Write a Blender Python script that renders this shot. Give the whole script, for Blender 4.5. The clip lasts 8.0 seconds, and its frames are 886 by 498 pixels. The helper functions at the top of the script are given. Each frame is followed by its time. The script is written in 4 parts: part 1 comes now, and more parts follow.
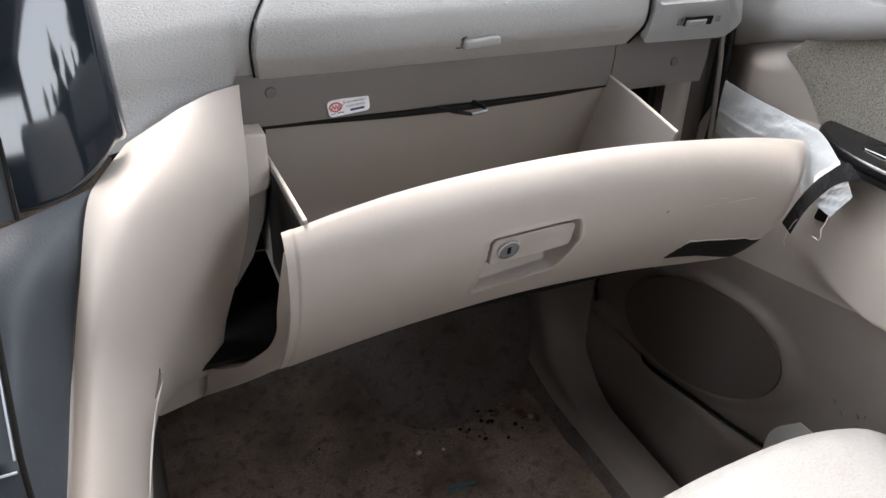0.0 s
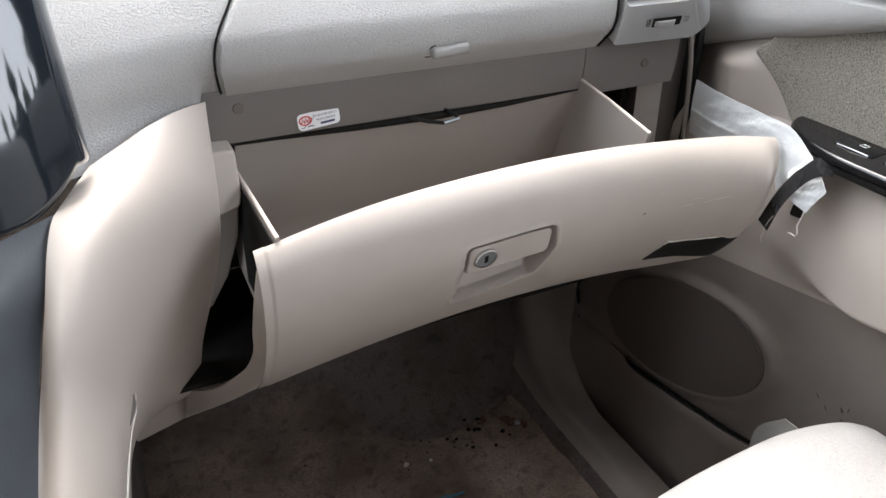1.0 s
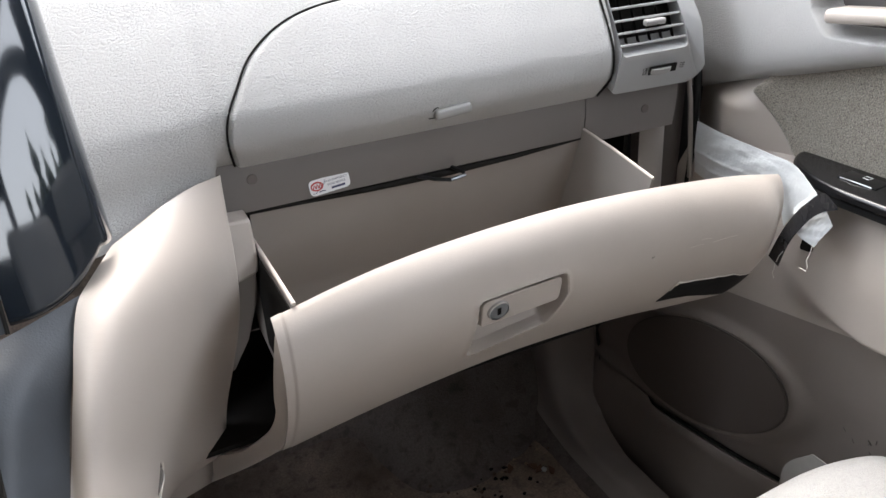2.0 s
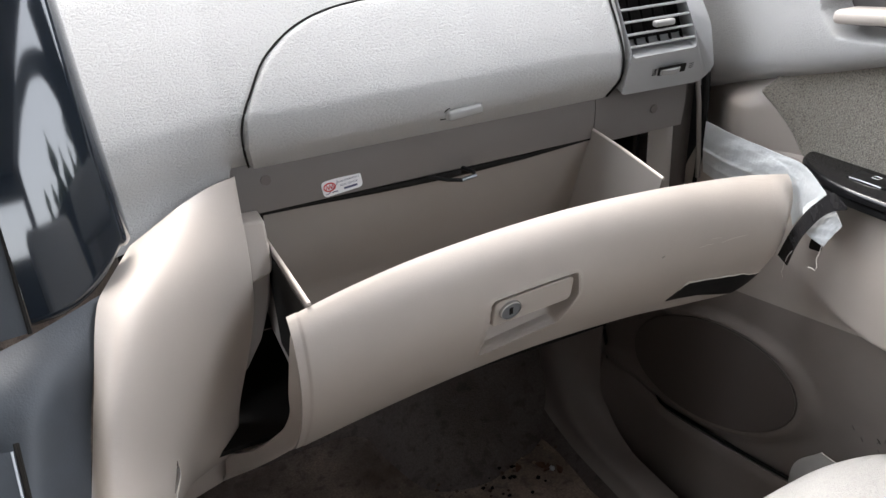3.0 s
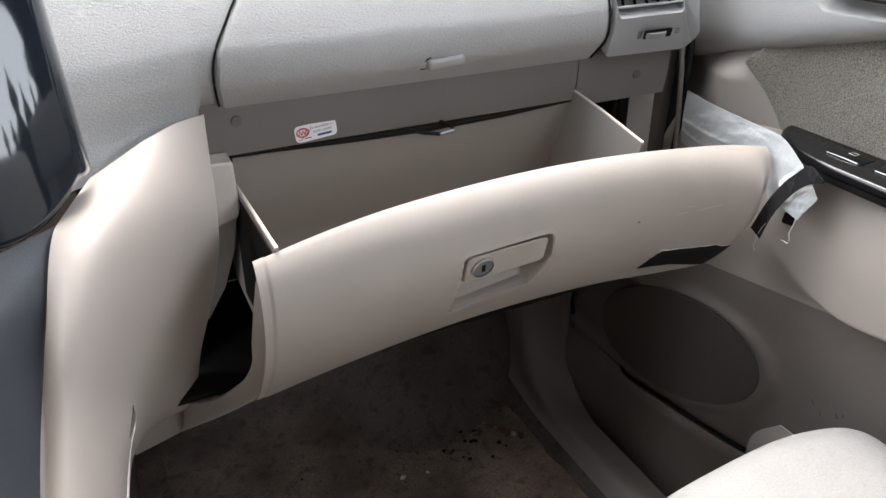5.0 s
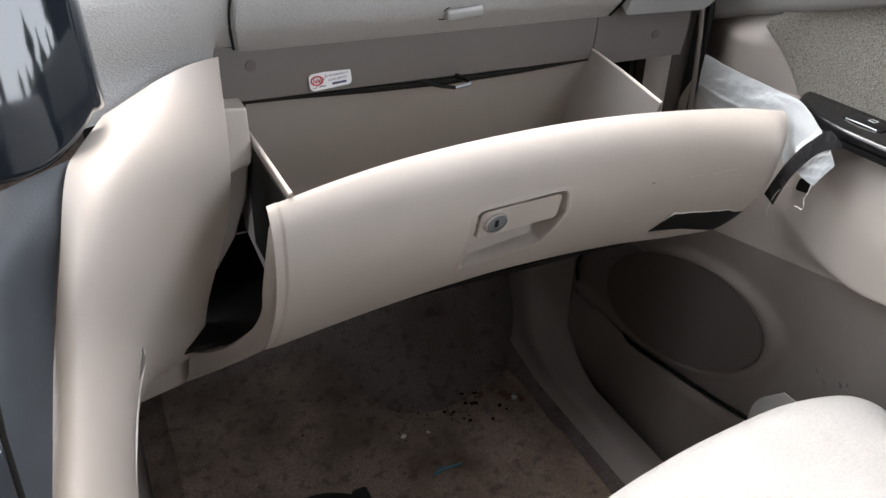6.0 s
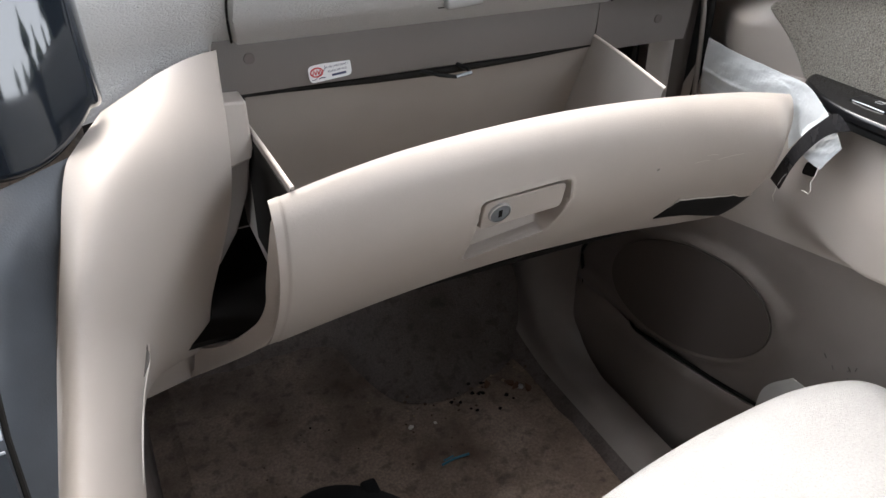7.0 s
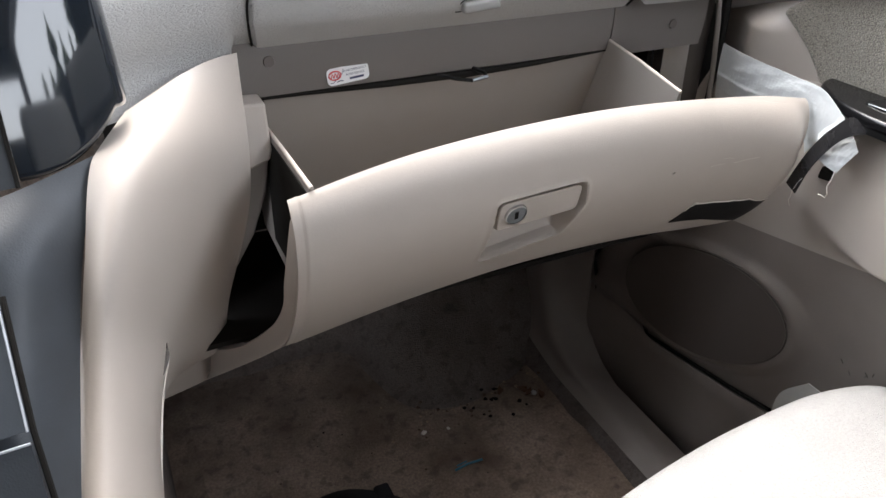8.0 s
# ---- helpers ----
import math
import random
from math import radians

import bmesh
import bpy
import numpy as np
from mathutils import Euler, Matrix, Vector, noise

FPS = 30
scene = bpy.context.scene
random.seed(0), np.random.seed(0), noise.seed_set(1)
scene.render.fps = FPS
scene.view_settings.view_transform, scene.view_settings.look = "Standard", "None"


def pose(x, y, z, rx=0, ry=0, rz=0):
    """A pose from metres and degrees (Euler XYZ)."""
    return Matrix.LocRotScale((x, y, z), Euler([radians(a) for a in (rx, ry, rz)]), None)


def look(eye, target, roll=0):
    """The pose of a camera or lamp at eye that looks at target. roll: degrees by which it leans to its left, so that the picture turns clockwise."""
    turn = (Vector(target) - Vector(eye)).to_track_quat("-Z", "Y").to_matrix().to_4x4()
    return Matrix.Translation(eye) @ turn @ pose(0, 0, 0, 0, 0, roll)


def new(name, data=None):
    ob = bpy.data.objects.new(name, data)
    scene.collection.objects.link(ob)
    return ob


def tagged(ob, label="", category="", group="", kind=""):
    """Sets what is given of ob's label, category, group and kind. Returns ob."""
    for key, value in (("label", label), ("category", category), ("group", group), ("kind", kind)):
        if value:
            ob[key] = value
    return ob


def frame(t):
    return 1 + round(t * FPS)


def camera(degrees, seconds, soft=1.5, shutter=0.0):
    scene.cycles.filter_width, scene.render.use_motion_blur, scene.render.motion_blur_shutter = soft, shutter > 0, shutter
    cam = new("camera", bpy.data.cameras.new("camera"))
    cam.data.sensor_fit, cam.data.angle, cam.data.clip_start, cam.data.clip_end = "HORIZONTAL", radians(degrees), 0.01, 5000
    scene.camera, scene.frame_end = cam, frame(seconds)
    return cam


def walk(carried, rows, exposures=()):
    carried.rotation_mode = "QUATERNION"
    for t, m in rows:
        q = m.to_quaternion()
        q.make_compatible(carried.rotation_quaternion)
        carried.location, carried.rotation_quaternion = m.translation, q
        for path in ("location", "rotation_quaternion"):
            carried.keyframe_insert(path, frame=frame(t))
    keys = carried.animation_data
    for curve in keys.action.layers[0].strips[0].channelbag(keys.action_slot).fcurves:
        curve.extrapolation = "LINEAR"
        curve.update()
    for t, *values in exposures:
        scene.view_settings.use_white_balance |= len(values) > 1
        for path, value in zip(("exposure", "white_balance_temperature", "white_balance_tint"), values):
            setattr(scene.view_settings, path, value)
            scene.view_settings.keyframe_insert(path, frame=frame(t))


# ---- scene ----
import functools

cam = camera(62.0, 8.0)

PATH = [
    (0, (-0.089, -0.473, 0.842), (0.635, 1.079, -0.191), 2.3),
    (0.5, (-0.086, -0.469, 0.839), (0.659, 1.072, -0.196), 2.0),
    (1, (-0.08, -0.468, 0.842), (0.688, 1.073, -0.176), 0.8),
    (1.5, (-0.077, -0.472, 0.848), (0.703, 1.104, -0.105), -1.1),
    (2, (-0.076, -0.479, 0.858), (0.668, 1.138, -0.055), -3.2),
    (2.2, (-0.078, -0.476, 0.86), (0.669, 1.134, -0.062), -2.8),
    (3.3, (-0.086, -0.481, 0.862), (0.651, 1.139, -0.05), -3.6),
    (3.5, (-0.082, -0.482, 0.866), (0.663, 1.133, -0.05), -3.5),
    (4, (-0.085, -0.483, 0.866), (0.67, 1.133, -0.038), -2.2),
    (4.5, (-0.089, -0.483, 0.86), (0.678, 1.129, -0.044), -1.5),
    (4.7, (-0.087, -0.476, 0.849), (0.692, 1.101, -0.101), -0.5),
    (5.8, (-0.096, -0.469, 0.832), (0.703, 1.058, -0.183), 2.2),
    (6, (-0.1, -0.469, 0.824), (0.686, 1.042, -0.225), 2.5),
    (6.5, (-0.098, -0.464, 0.818), (0.692, 1.028, -0.254), 2.4),
    (7, (-0.097, -0.465, 0.823), (0.671, 1.037, -0.251), 1.3),
    (7.5, (-0.099, -0.464, 0.82), (0.656, 1.036, -0.265), 1.0),
    (8, (-0.105, -0.469, 0.818), (0.645, 1.059, -0.232), 1.0),
]
STOPS = [(0.0, 2.94), (0.5, 3.10), (1.0, 3.09), (1.5, 3.02), (2.0, 2.94), (3.5, 2.84), (4.5, 2.84), (6.0, 2.96), (7.0, 2.96), (8.0, 2.97)]
walk(cam, [(t, look(eye, target, roll)) for t, eye, target, roll in PATH], STOPS)

# ---- light ----
world = bpy.data.worlds.new("overcast_sky")
scene.world = world
world.use_nodes = True
wn = world.node_tree
sky = wn.nodes.new("ShaderNodeTexSky")
sky.sky_type = "NISHITA"
sky.sun_disc = False
sky.sun_elevation, sky.sun_rotation = radians(66), radians(10)
sky.air_density, sky.dust_density, sky.ozone_density = 1.0, 6.0, 1.0
wash = wn.nodes.new("ShaderNodeMixRGB")
wash.inputs["Fac"].default_value = 0.75
wash.inputs[2].default_value = (7.1, 7.4, 7.9, 1)
wn.links.new(sky.outputs[0], wash.inputs[1])
wn.links.new(wash.outputs[0], wn.nodes["Background"].inputs[0])
wn.nodes["Background"].inputs[1].default_value = 0.15
sun_data = bpy.data.lights.new("sun", "SUN")
sun_data.energy, sun_data.angle, sun_data.color = 0.6, radians(30), (1.0, 0.985, 0.96)
sun = new("sun", sun_data)
sun.matrix_world = look((0.6, 2.2, 6.0), (0.2, -0.2, 0.4))


# ---- materials ----
def material(name, base, rough=0.5, dark=0.8, scale=40.0, bump=0.0, bump_scale=400.0, metal=0.0, coat=0.0, stain=0.0, stain_scale=6.0, sheen=0.0, leather=0.0, spots=0.0, spot_scale=45.0):
    """A surface of one base colour with fine grain, a broad stain and a fine relief."""
    m = bpy.data.materials.new(name)
    m.use_nodes = True
    n, l = m.node_tree.nodes, m.node_tree.links
    b = n["Principled BSDF"]
    b.inputs["Roughness"].default_value, b.inputs["Metallic"].default_value = rough, metal
    b.inputs["Coat Weight"].default_value, b.inputs["Coat Roughness"].default_value = coat, 0.05
    b.inputs["Sheen Weight"].default_value = sheen
    co = n.new("ShaderNodeTexCoord")
    grain = n.new("ShaderNodeTexNoise")
    grain.inputs["Scale"].default_value, grain.inputs["Detail"].default_value = scale, 6.0
    l.new(co.outputs["Object"], grain.inputs["Vector"])
    mix = n.new("ShaderNodeMixRGB")
    mix.inputs[1].default_value = (*[c * dark for c in base], 1)
    mix.inputs[2].default_value = (*[min(1, c * (2 - dark)) for c in base], 1)
    l.new(grain.outputs["Fac"], mix.inputs["Fac"])
    out = mix.outputs[0]
    if stain:
        big = n.new("ShaderNodeTexNoise")
        big.inputs["Scale"].default_value, big.inputs["Detail"].default_value = stain_scale, 4.0
        l.new(co.outputs["Object"], big.inputs["Vector"])
        ramp = n.new("ShaderNodeMapRange")
        ramp.inputs["From Min"].default_value, ramp.inputs["From Max"].default_value = 0.42, 0.7
        ramp.inputs["To Max"].default_value = stain
        l.new(big.outputs["Fac"], ramp.inputs["Value"])
        soil = n.new("ShaderNodeMixRGB")
        soil.inputs[2].default_value = (base[0] * 0.35, base[1] * 0.3, base[2] * 0.26, 1)
        l.new(ramp.outputs[0], soil.inputs["Fac"])
        l.new(out, soil.inputs[1])
        out = soil.outputs[0]
    if spots:
        small = n.new("ShaderNodeTexNoise")
        small.inputs["Scale"].default_value, small.inputs["Detail"].default_value = spot_scale, 5.0
        l.new(co.outputs["Object"], small.inputs["Vector"])
        cut = n.new("ShaderNodeMapRange")
        cut.inputs["From Min"].default_value, cut.inputs["From Max"].default_value = 0.54, 0.66
        cut.inputs["To Max"].default_value = spots
        l.new(small.outputs["Fac"], cut.inputs["Value"])
        spot = n.new("ShaderNodeMixRGB")
        spot.inputs[2].default_value = (base[0] * 0.22, base[1] * 0.2, base[2] * 0.2, 1)
        l.new(cut.outputs[0], spot.inputs["Fac"])
        l.new(out, spot.inputs[1])
        out = spot.outputs[0]
    l.new(out, b.inputs["Base Color"])
    rr = n.new("ShaderNodeMapRange")
    rr.inputs["To Min"].default_value, rr.inputs["To Max"].default_value = max(0.02, rough - 0.06), min(1, rough + 0.06)
    l.new(grain.outputs["Fac"], rr.inputs["Value"])
    l.new(rr.outputs[0], b.inputs["Roughness"])
    if bump:
        fine = n.new("ShaderNodeTexNoise")
        fine.inputs["Scale"].default_value, fine.inputs["Detail"].default_value = bump_scale, 3.0
        l.new(co.outputs["Object"], fine.inputs["Vector"])
        bp = n.new("ShaderNodeBump")
        bp.inputs["Strength"].default_value, bp.inputs["Distance"].default_value = bump, 0.002
        height = fine.outputs["Fac"]
        if leather:
            warp = n.new("ShaderNodeMixRGB")
            warp.inputs["Fac"].default_value = 0.003
            l.new(co.outputs["Object"], warp.inputs[1])
            l.new(fine.outputs["Color"], warp.inputs[2])
            cell = n.new("ShaderNodeTexVoronoi")
            cell.feature = "DISTANCE_TO_EDGE"
            cell.inputs["Scale"].default_value = leather
            squash = n.new("ShaderNodeMapping")
            squash.inputs["Rotation"].default_value = (0, 0.6, 0)
            squash.inputs["Scale"].default_value = (0.7, 1.0, 1.6)
            l.new(warp.outputs[0], squash.inputs["Vector"])
            l.new(squash.outputs[0], cell.inputs["Vector"])
            soft = n.new("ShaderNodeMapRange")
            soft.inputs["From Max"].default_value = 0.2
            l.new(cell.outputs["Distance"], soft.inputs["Value"])
            add = n.new("ShaderNodeMath")
            add.operation = "MULTIPLY_ADD"
            add.inputs[1].default_value = 0.12
            l.new(fine.outputs["Fac"], add.inputs[0])
            l.new(soft.outputs[0], add.inputs[2])
            height = add.outputs[0]
        l.new(height, bp.inputs["Height"])
        l.new(bp.outputs[0], b.inputs["Normal"])
    return m


BEIGE = (0.438, 0.390, 0.346)
TAUPE = (0.30, 0.275, 0.25)
m_beige = material("beige_plastic", BEIGE, 0.42, 0.95, 30, 0.06, 900, stain=0.08, leather=280)
# Darkened copy of the beige plastic; the shade low on the door is in its colour.
m_beige_shaded = material("beige_plastic_shaded", (0.235, 0.205, 0.185), 0.5, 0.93, 30, 0.2, 900, stain=0.2)
m_bin = material("taupe_bin_plastic", (0.272, 0.247, 0.228), 0.6, 0.94, 30, 0.15, 800)
m_pad = material("grey_grained_vinyl", (0.41, 0.403, 0.389), 0.48, 0.95, 30, 0.46, 900, leather=295)
m_fascia = material("taupe_fascia", (0.145, 0.131, 0.121), 0.55, 0.95, 30, 0.1, 800)
m_gloss = material("gloss_black_trim", (0.010, 0.014, 0.020), 0.05, 0.9, 20, coat=0.45)
m_gloss.node_tree.nodes["Principled BSDF"].inputs["IOR"].default_value = 1.6
m_gloss.node_tree.nodes["Principled BSDF"].inputs["Coat IOR"].default_value = 1.5
m_plate = material("black_switch_plastic", (0.007, 0.007, 0.008), 0.14, 0.9, 20)
m_slate = material("slate_plastic", (0.034, 0.040, 0.048), 0.45, 0.9, 30, 0.1, 800, stain=0.45, stain_scale=16)
m_black = material("black_plastic", (0.010, 0.010, 0.010), 0.5, 0.8)
m_black.node_tree.nodes["Principled BSDF"].inputs["Specular IOR Level"].default_value = 0.25
# Near-black for gaps, recesses and dark crumbs; recess shade is in the colour.
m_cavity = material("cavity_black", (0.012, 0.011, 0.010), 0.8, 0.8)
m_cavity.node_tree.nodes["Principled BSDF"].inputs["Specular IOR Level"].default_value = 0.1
m_cloth = material("taupe_cloth", (0.29, 0.262, 0.22), 0.95, 0.1, 800, 1.0, 650, sheen=0.2, spots=0.65, spot_scale=600)
m_seat = material("cream_seat_cloth", (0.36, 0.352, 0.338), 0.95, 0.8, 420, 0.6, 700, sheen=0.3, stain=0.08, stain_scale=12, spots=0.13, spot_scale=520)
m_carpet = material("stained_shaded_carpet", (0.31, 0.235, 0.185), 1.0, 0.35, 260, 1.0, 500, stain=0.9, stain_scale=8, spots=0.5, spot_scale=55)
def painted_shade(m, axis, start, end, most):
    """Paints shade into the colour, thickening along one axis, broken up by noise."""
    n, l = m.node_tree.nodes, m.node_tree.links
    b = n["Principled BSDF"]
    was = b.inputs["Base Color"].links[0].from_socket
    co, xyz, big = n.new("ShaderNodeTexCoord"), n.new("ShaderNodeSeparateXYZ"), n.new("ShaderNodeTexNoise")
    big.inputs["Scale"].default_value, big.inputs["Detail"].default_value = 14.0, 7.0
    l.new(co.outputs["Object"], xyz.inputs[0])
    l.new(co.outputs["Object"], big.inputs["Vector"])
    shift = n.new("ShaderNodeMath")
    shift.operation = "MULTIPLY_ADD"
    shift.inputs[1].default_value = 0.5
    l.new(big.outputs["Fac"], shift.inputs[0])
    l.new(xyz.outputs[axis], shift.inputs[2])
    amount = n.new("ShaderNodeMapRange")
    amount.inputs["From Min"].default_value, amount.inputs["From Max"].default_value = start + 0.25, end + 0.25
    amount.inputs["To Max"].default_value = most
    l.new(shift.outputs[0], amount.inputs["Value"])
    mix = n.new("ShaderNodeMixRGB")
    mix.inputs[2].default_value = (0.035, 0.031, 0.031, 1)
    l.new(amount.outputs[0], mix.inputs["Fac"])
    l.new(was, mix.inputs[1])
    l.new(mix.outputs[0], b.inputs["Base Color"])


# Shade under the dashboard, painted into the carpet along y.
painted_shade(m_carpet, 1, 0.20, 0.50, 0.5)
m_steel = material("brushed_steel", (0.5, 0.5, 0.5), 0.35, 0.85, 200, metal=1.0)
m_tape = material("silver_duct_tape", (0.60, 0.62, 0.625), 0.42, 0.97, 60, 0.15, 90)
m_blacktape = material("black_tape", (0.018, 0.018, 0.02), 0.26, 0.8, 60, 0.2, 200)
m_paper = material("white_paper", (0.8, 0.8, 0.8), 0.5, 0.97)
m_roof = material("headliner", (0.33, 0.315, 0.295), 0.95, 0.9, 300)
m_ground = material("asphalt", (0.06, 0.06, 0.06), 0.9, 0.6, 60)
m_leaf = material("conifer_green", (0.035, 0.05, 0.03), 0.8, 0.5, 4)


# ---- builders ----
def part(name, bm, mat, parent=None, label="", smooth=True):
    """Links a bmesh as one mesh object, under a thing or a part."""
    bmesh.ops.recalc_face_normals(bm, faces=bm.faces)
    me = bpy.data.meshes.new(name)
    bm.to_mesh(me)
    bm.free()
    for p in me.polygons:
        p.use_smooth = smooth
    me.materials.append(mat)
    if smooth:
        me.set_sharp_from_angle(angle=radians(38))
    ob = new(name, me)
    if parent is not None:
        ob.parent = parent
    if label:
        ob["label"] = label
    return ob


def thing(name, label, category, at=(0, 0, 0), group="", kind=""):
    e = new(name)
    e.empty_display_size = 0.02
    return tagged(e, label, category, group, kind)


def spline(pts, t):
    """A point on the Catmull-Rom curve through pts, t from 0 to 1."""
    n = len(pts) - 1
    f = min(max(t, 0), 1) * n
    i = min(int(f), n - 1)
    f -= i
    p1, p2 = np.array(pts[i], float), np.array(pts[i + 1], float)
    p0 = np.array(pts[i - 1], float) if i else 2 * p1 - p2
    p3 = np.array(pts[i + 2], float) if i + 2 <= n else 2 * p2 - p1
    return 0.5 * (2 * p1 + (p2 - p0) * f + (2 * p0 - 5 * p1 + 4 * p2 - p3) * f ** 2 + (3 * p1 - p0 - 3 * p2 + p3) * f ** 3)


def steady(pts, t):
    """A curve through pts that never swings past them, t from 0 to 1."""
    n = len(pts) - 1
    f = min(max(t, 0), 1) * n
    i = min(int(f), n - 1)
    f -= i
    q = np.array(pts, float)
    d = np.diff(q, axis=0)

    def slope(k):
        if k == 0 or k == n:
            return d[min(k, n - 1)]
        same = d[k - 1] * d[k] > 0
        return np.where(same, 2 * d[k - 1] * d[k] / np.where(same, d[k - 1] + d[k], 1), 0)

    a, b = slope(i), slope(i + 1)
    return (2 * f ** 3 - 3 * f * f + 1) * q[i] + (f ** 3 - 2 * f * f + f) * a + (3 * f * f - 2 * f ** 3) * q[i + 1] + (f ** 3 - f * f) * b


def relaxed(func, nu, nv, rounds):
    """The grid func(u, v) with its creases smoothed away while its border stays, as a function of u and v."""
    g = np.array([[func(i / nu, j / nv) for i in range(nu + 1)] for j in range(nv + 1)])
    for _ in range(rounds):
        g[1:-1, 1:-1] += 0.2 * (g[1:-1, :-2] + g[1:-1, 2:] + g[:-2, 1:-1] + g[2:, 1:-1] - 4 * g[1:-1, 1:-1])

    def at(u, v):
        a, b = min(max(u, 0), 1) * nu, min(max(v, 0), 1) * nv
        i, j = min(int(a), nu - 1), min(int(b), nv - 1)
        a, b = a - i, b - j
        return (g[j, i] * (1 - a) + g[j, i + 1] * a) * (1 - b) + (g[j + 1, i] * (1 - a) + g[j + 1, i + 1] * a) * b

    return at


@functools.cache
def bolster_surface():
    return relaxed(lambda u, v: steady([steady(r, u) for r in BOLSTER], v), 56, 130, 160)


def bolster_point(u, v):
    return bolster_surface()(u, v)


def net_point(rows, u, v):
    return spline([spline(r, u) for r in rows], v)


def sheet(func, nu, nv, thick, away=(0, 1, 0), straight=False):
    """A curved panel: the grid func(u, v) with a second face behind it, thick metres away from the viewer's side, closed all round."""
    g = np.array([[func(i / nu, j / nv) for i in range(nu + 1)] for j in range(nv + 1)])
    du, dv = np.gradient(g, axis=1), np.gradient(g, axis=0)
    nn = np.cross(du, dv)
    nn /= np.linalg.norm(nn, axis=2, keepdims=True) + 1e-9
    nn *= np.sign(nn @ np.array(away))[..., None]
    back = g + (np.array(away) * thick if straight else nn * thick)
    bm = bmesh.new()
    a = [[bm.verts.new(p) for p in row] for row in g]
    b = [[bm.verts.new(p) for p in row] for row in back]
    for j in range(nv):
        for i in range(nu):
            bm.faces.new((a[j][i], a[j][i + 1], a[j + 1][i + 1], a[j + 1][i]))
            bm.faces.new((b[j][i], b[j + 1][i], b[j + 1][i + 1], b[j][i + 1]))
    for i in range(nu):
        bm.faces.new((a[0][i], b[0][i], b[0][i + 1], a[0][i + 1]))
        bm.faces.new((a[nv][i], a[nv][i + 1], b[nv][i + 1], b[nv][i]))
    for j in range(nv):
        bm.faces.new((a[j][0], a[j + 1][0], b[j + 1][0], b[j][0]))
        bm.faces.new((a[j][nu], b[j][nu], b[j + 1][nu], a[j + 1][nu]))
    return bm


def block(x0, x1, y0, y1, z0, z1, bevel=0.0, segments=2, m=None):
    bm = bmesh.new()
    bmesh.ops.create_cube(bm, size=1.0)
    for v in bm.verts:
        v.co = Vector((x0 + (v.co.x + 0.5) * (x1 - x0), y0 + (v.co.y + 0.5) * (y1 - y0), z0 + (v.co.z + 0.5) * (z1 - z0)))
    if bevel:
        bmesh.ops.bevel(bm, geom=bm.edges[:], offset=bevel, segments=segments, affect="EDGES", profile=0.5)
    if m is not None:
        bmesh.ops.transform(bm, matrix=m, verts=bm.verts)
    return bm


def tube(pts, r, sides=8, flat=1.0):
    """A rod along the points, with closed ends."""
    bm = bmesh.new()
    rings = []
    for i, p in enumerate(pts):
        d = (Vector(pts[min(i + 1, len(pts) - 1)]) - Vector(pts[max(i - 1, 0)])).normalized()
        s = d.cross(Vector((0, 0, 1)) if abs(d.z) < 0.9 else Vector((1, 0, 0))).normalized()
        w = s.cross(d)
        rad = r[i] if isinstance(r, (list, tuple)) else r
        rings.append([bm.verts.new(Vector(p) + s * math.cos(k * math.tau / sides) * rad + w * math.sin(k * math.tau / sides) * rad * flat) for k in range(sides)])
    for a, b in zip(rings, rings[1:]):
        for k in range(sides):
            bm.faces.new((a[k], a[(k + 1) % sides], b[(k + 1) % sides], b[k]))
    bm.faces.new(rings[0])
    bm.faces.new(rings[-1])
    return bm


def slab(outline, func, thick, away=(0, 1, 0)):
    """A flat or gently curved plate: outline in (a, b), func(a, b) its place."""
    bm = bmesh.new()
    front = [bm.verts.new(func(a, b)) for a, b in outline]
    off = Vector(away).normalized() * thick
    back = [bm.verts.new(v.co + off) for v in front]
    bm.faces.new(front)
    bm.faces.new(back[::-1])
    n = len(front)
    for i in range(n):
        bm.faces.new((front[i], front[(i + 1) % n], back[(i + 1) % n], back[i]))
    return bm


def rounded(points, r, steps=5):
    """An outline with its corners rounded."""
    out = []
    n = len(points)
    for i in range(n):
        p, a, b = Vector(points[i]), Vector(points[i - 1]), Vector(points[(i + 1) % n])
        da, db = (a - p), (b - p)
        k = min(r, da.length * 0.45, db.length * 0.45)
        s, e = p + da.normalized() * k, p + db.normalized() * k
        for j in range(steps + 1):
            f = j / steps
            q = s * (1 - f) ** 2 + p * 2 * f * (1 - f) + e * f * f
            out.append((q.x, q.y))
    return out


def smooth01(a, b, x):
    t = min(max((x - a) / (b - a), 0), 1)
    return t * t * (3 - 2 * t)


# For the unseen shell, kept dark to cut bounced light.
m_wall = material("dark_shell_wall", (0.06, 0.06, 0.06), 0.9, 0.8, 200)
# Dark brown that paints shade in the door pull recess and on the end cheek.
m_recess_shade = material("recess_shade_brown", (0.05, 0.042, 0.037), 0.6, 0.9)
m_tan = material("tan_crumb", (0.3, 0.22, 0.15), 0.9, 0.8)
m_tab = material("grey_tab", (0.27, 0.262, 0.25), 0.45, 0.96, 30, 0.1, 900)
m_smooth = material("smooth_grey_plastic", (0.33, 0.328, 0.322), 0.45, 0.96, 30, 0.1, 900)
m_plug = material("dark_taupe", (0.11, 0.095, 0.085), 0.6, 0.9)
m_chip = material("torn_pale_plastic", (0.68, 0.64, 0.58), 0.7, 0.9)
m_rim = material("pale_bin_rim", (0.50, 0.44, 0.39), 0.5, 0.95)
m_lock = material("lock_zinc", (0.23, 0.245, 0.26), 0.35, 0.8, 300, metal=0.7)
m_edge = material("pale_edge", (0.35, 0.37, 0.4), 0.5, 0.9)
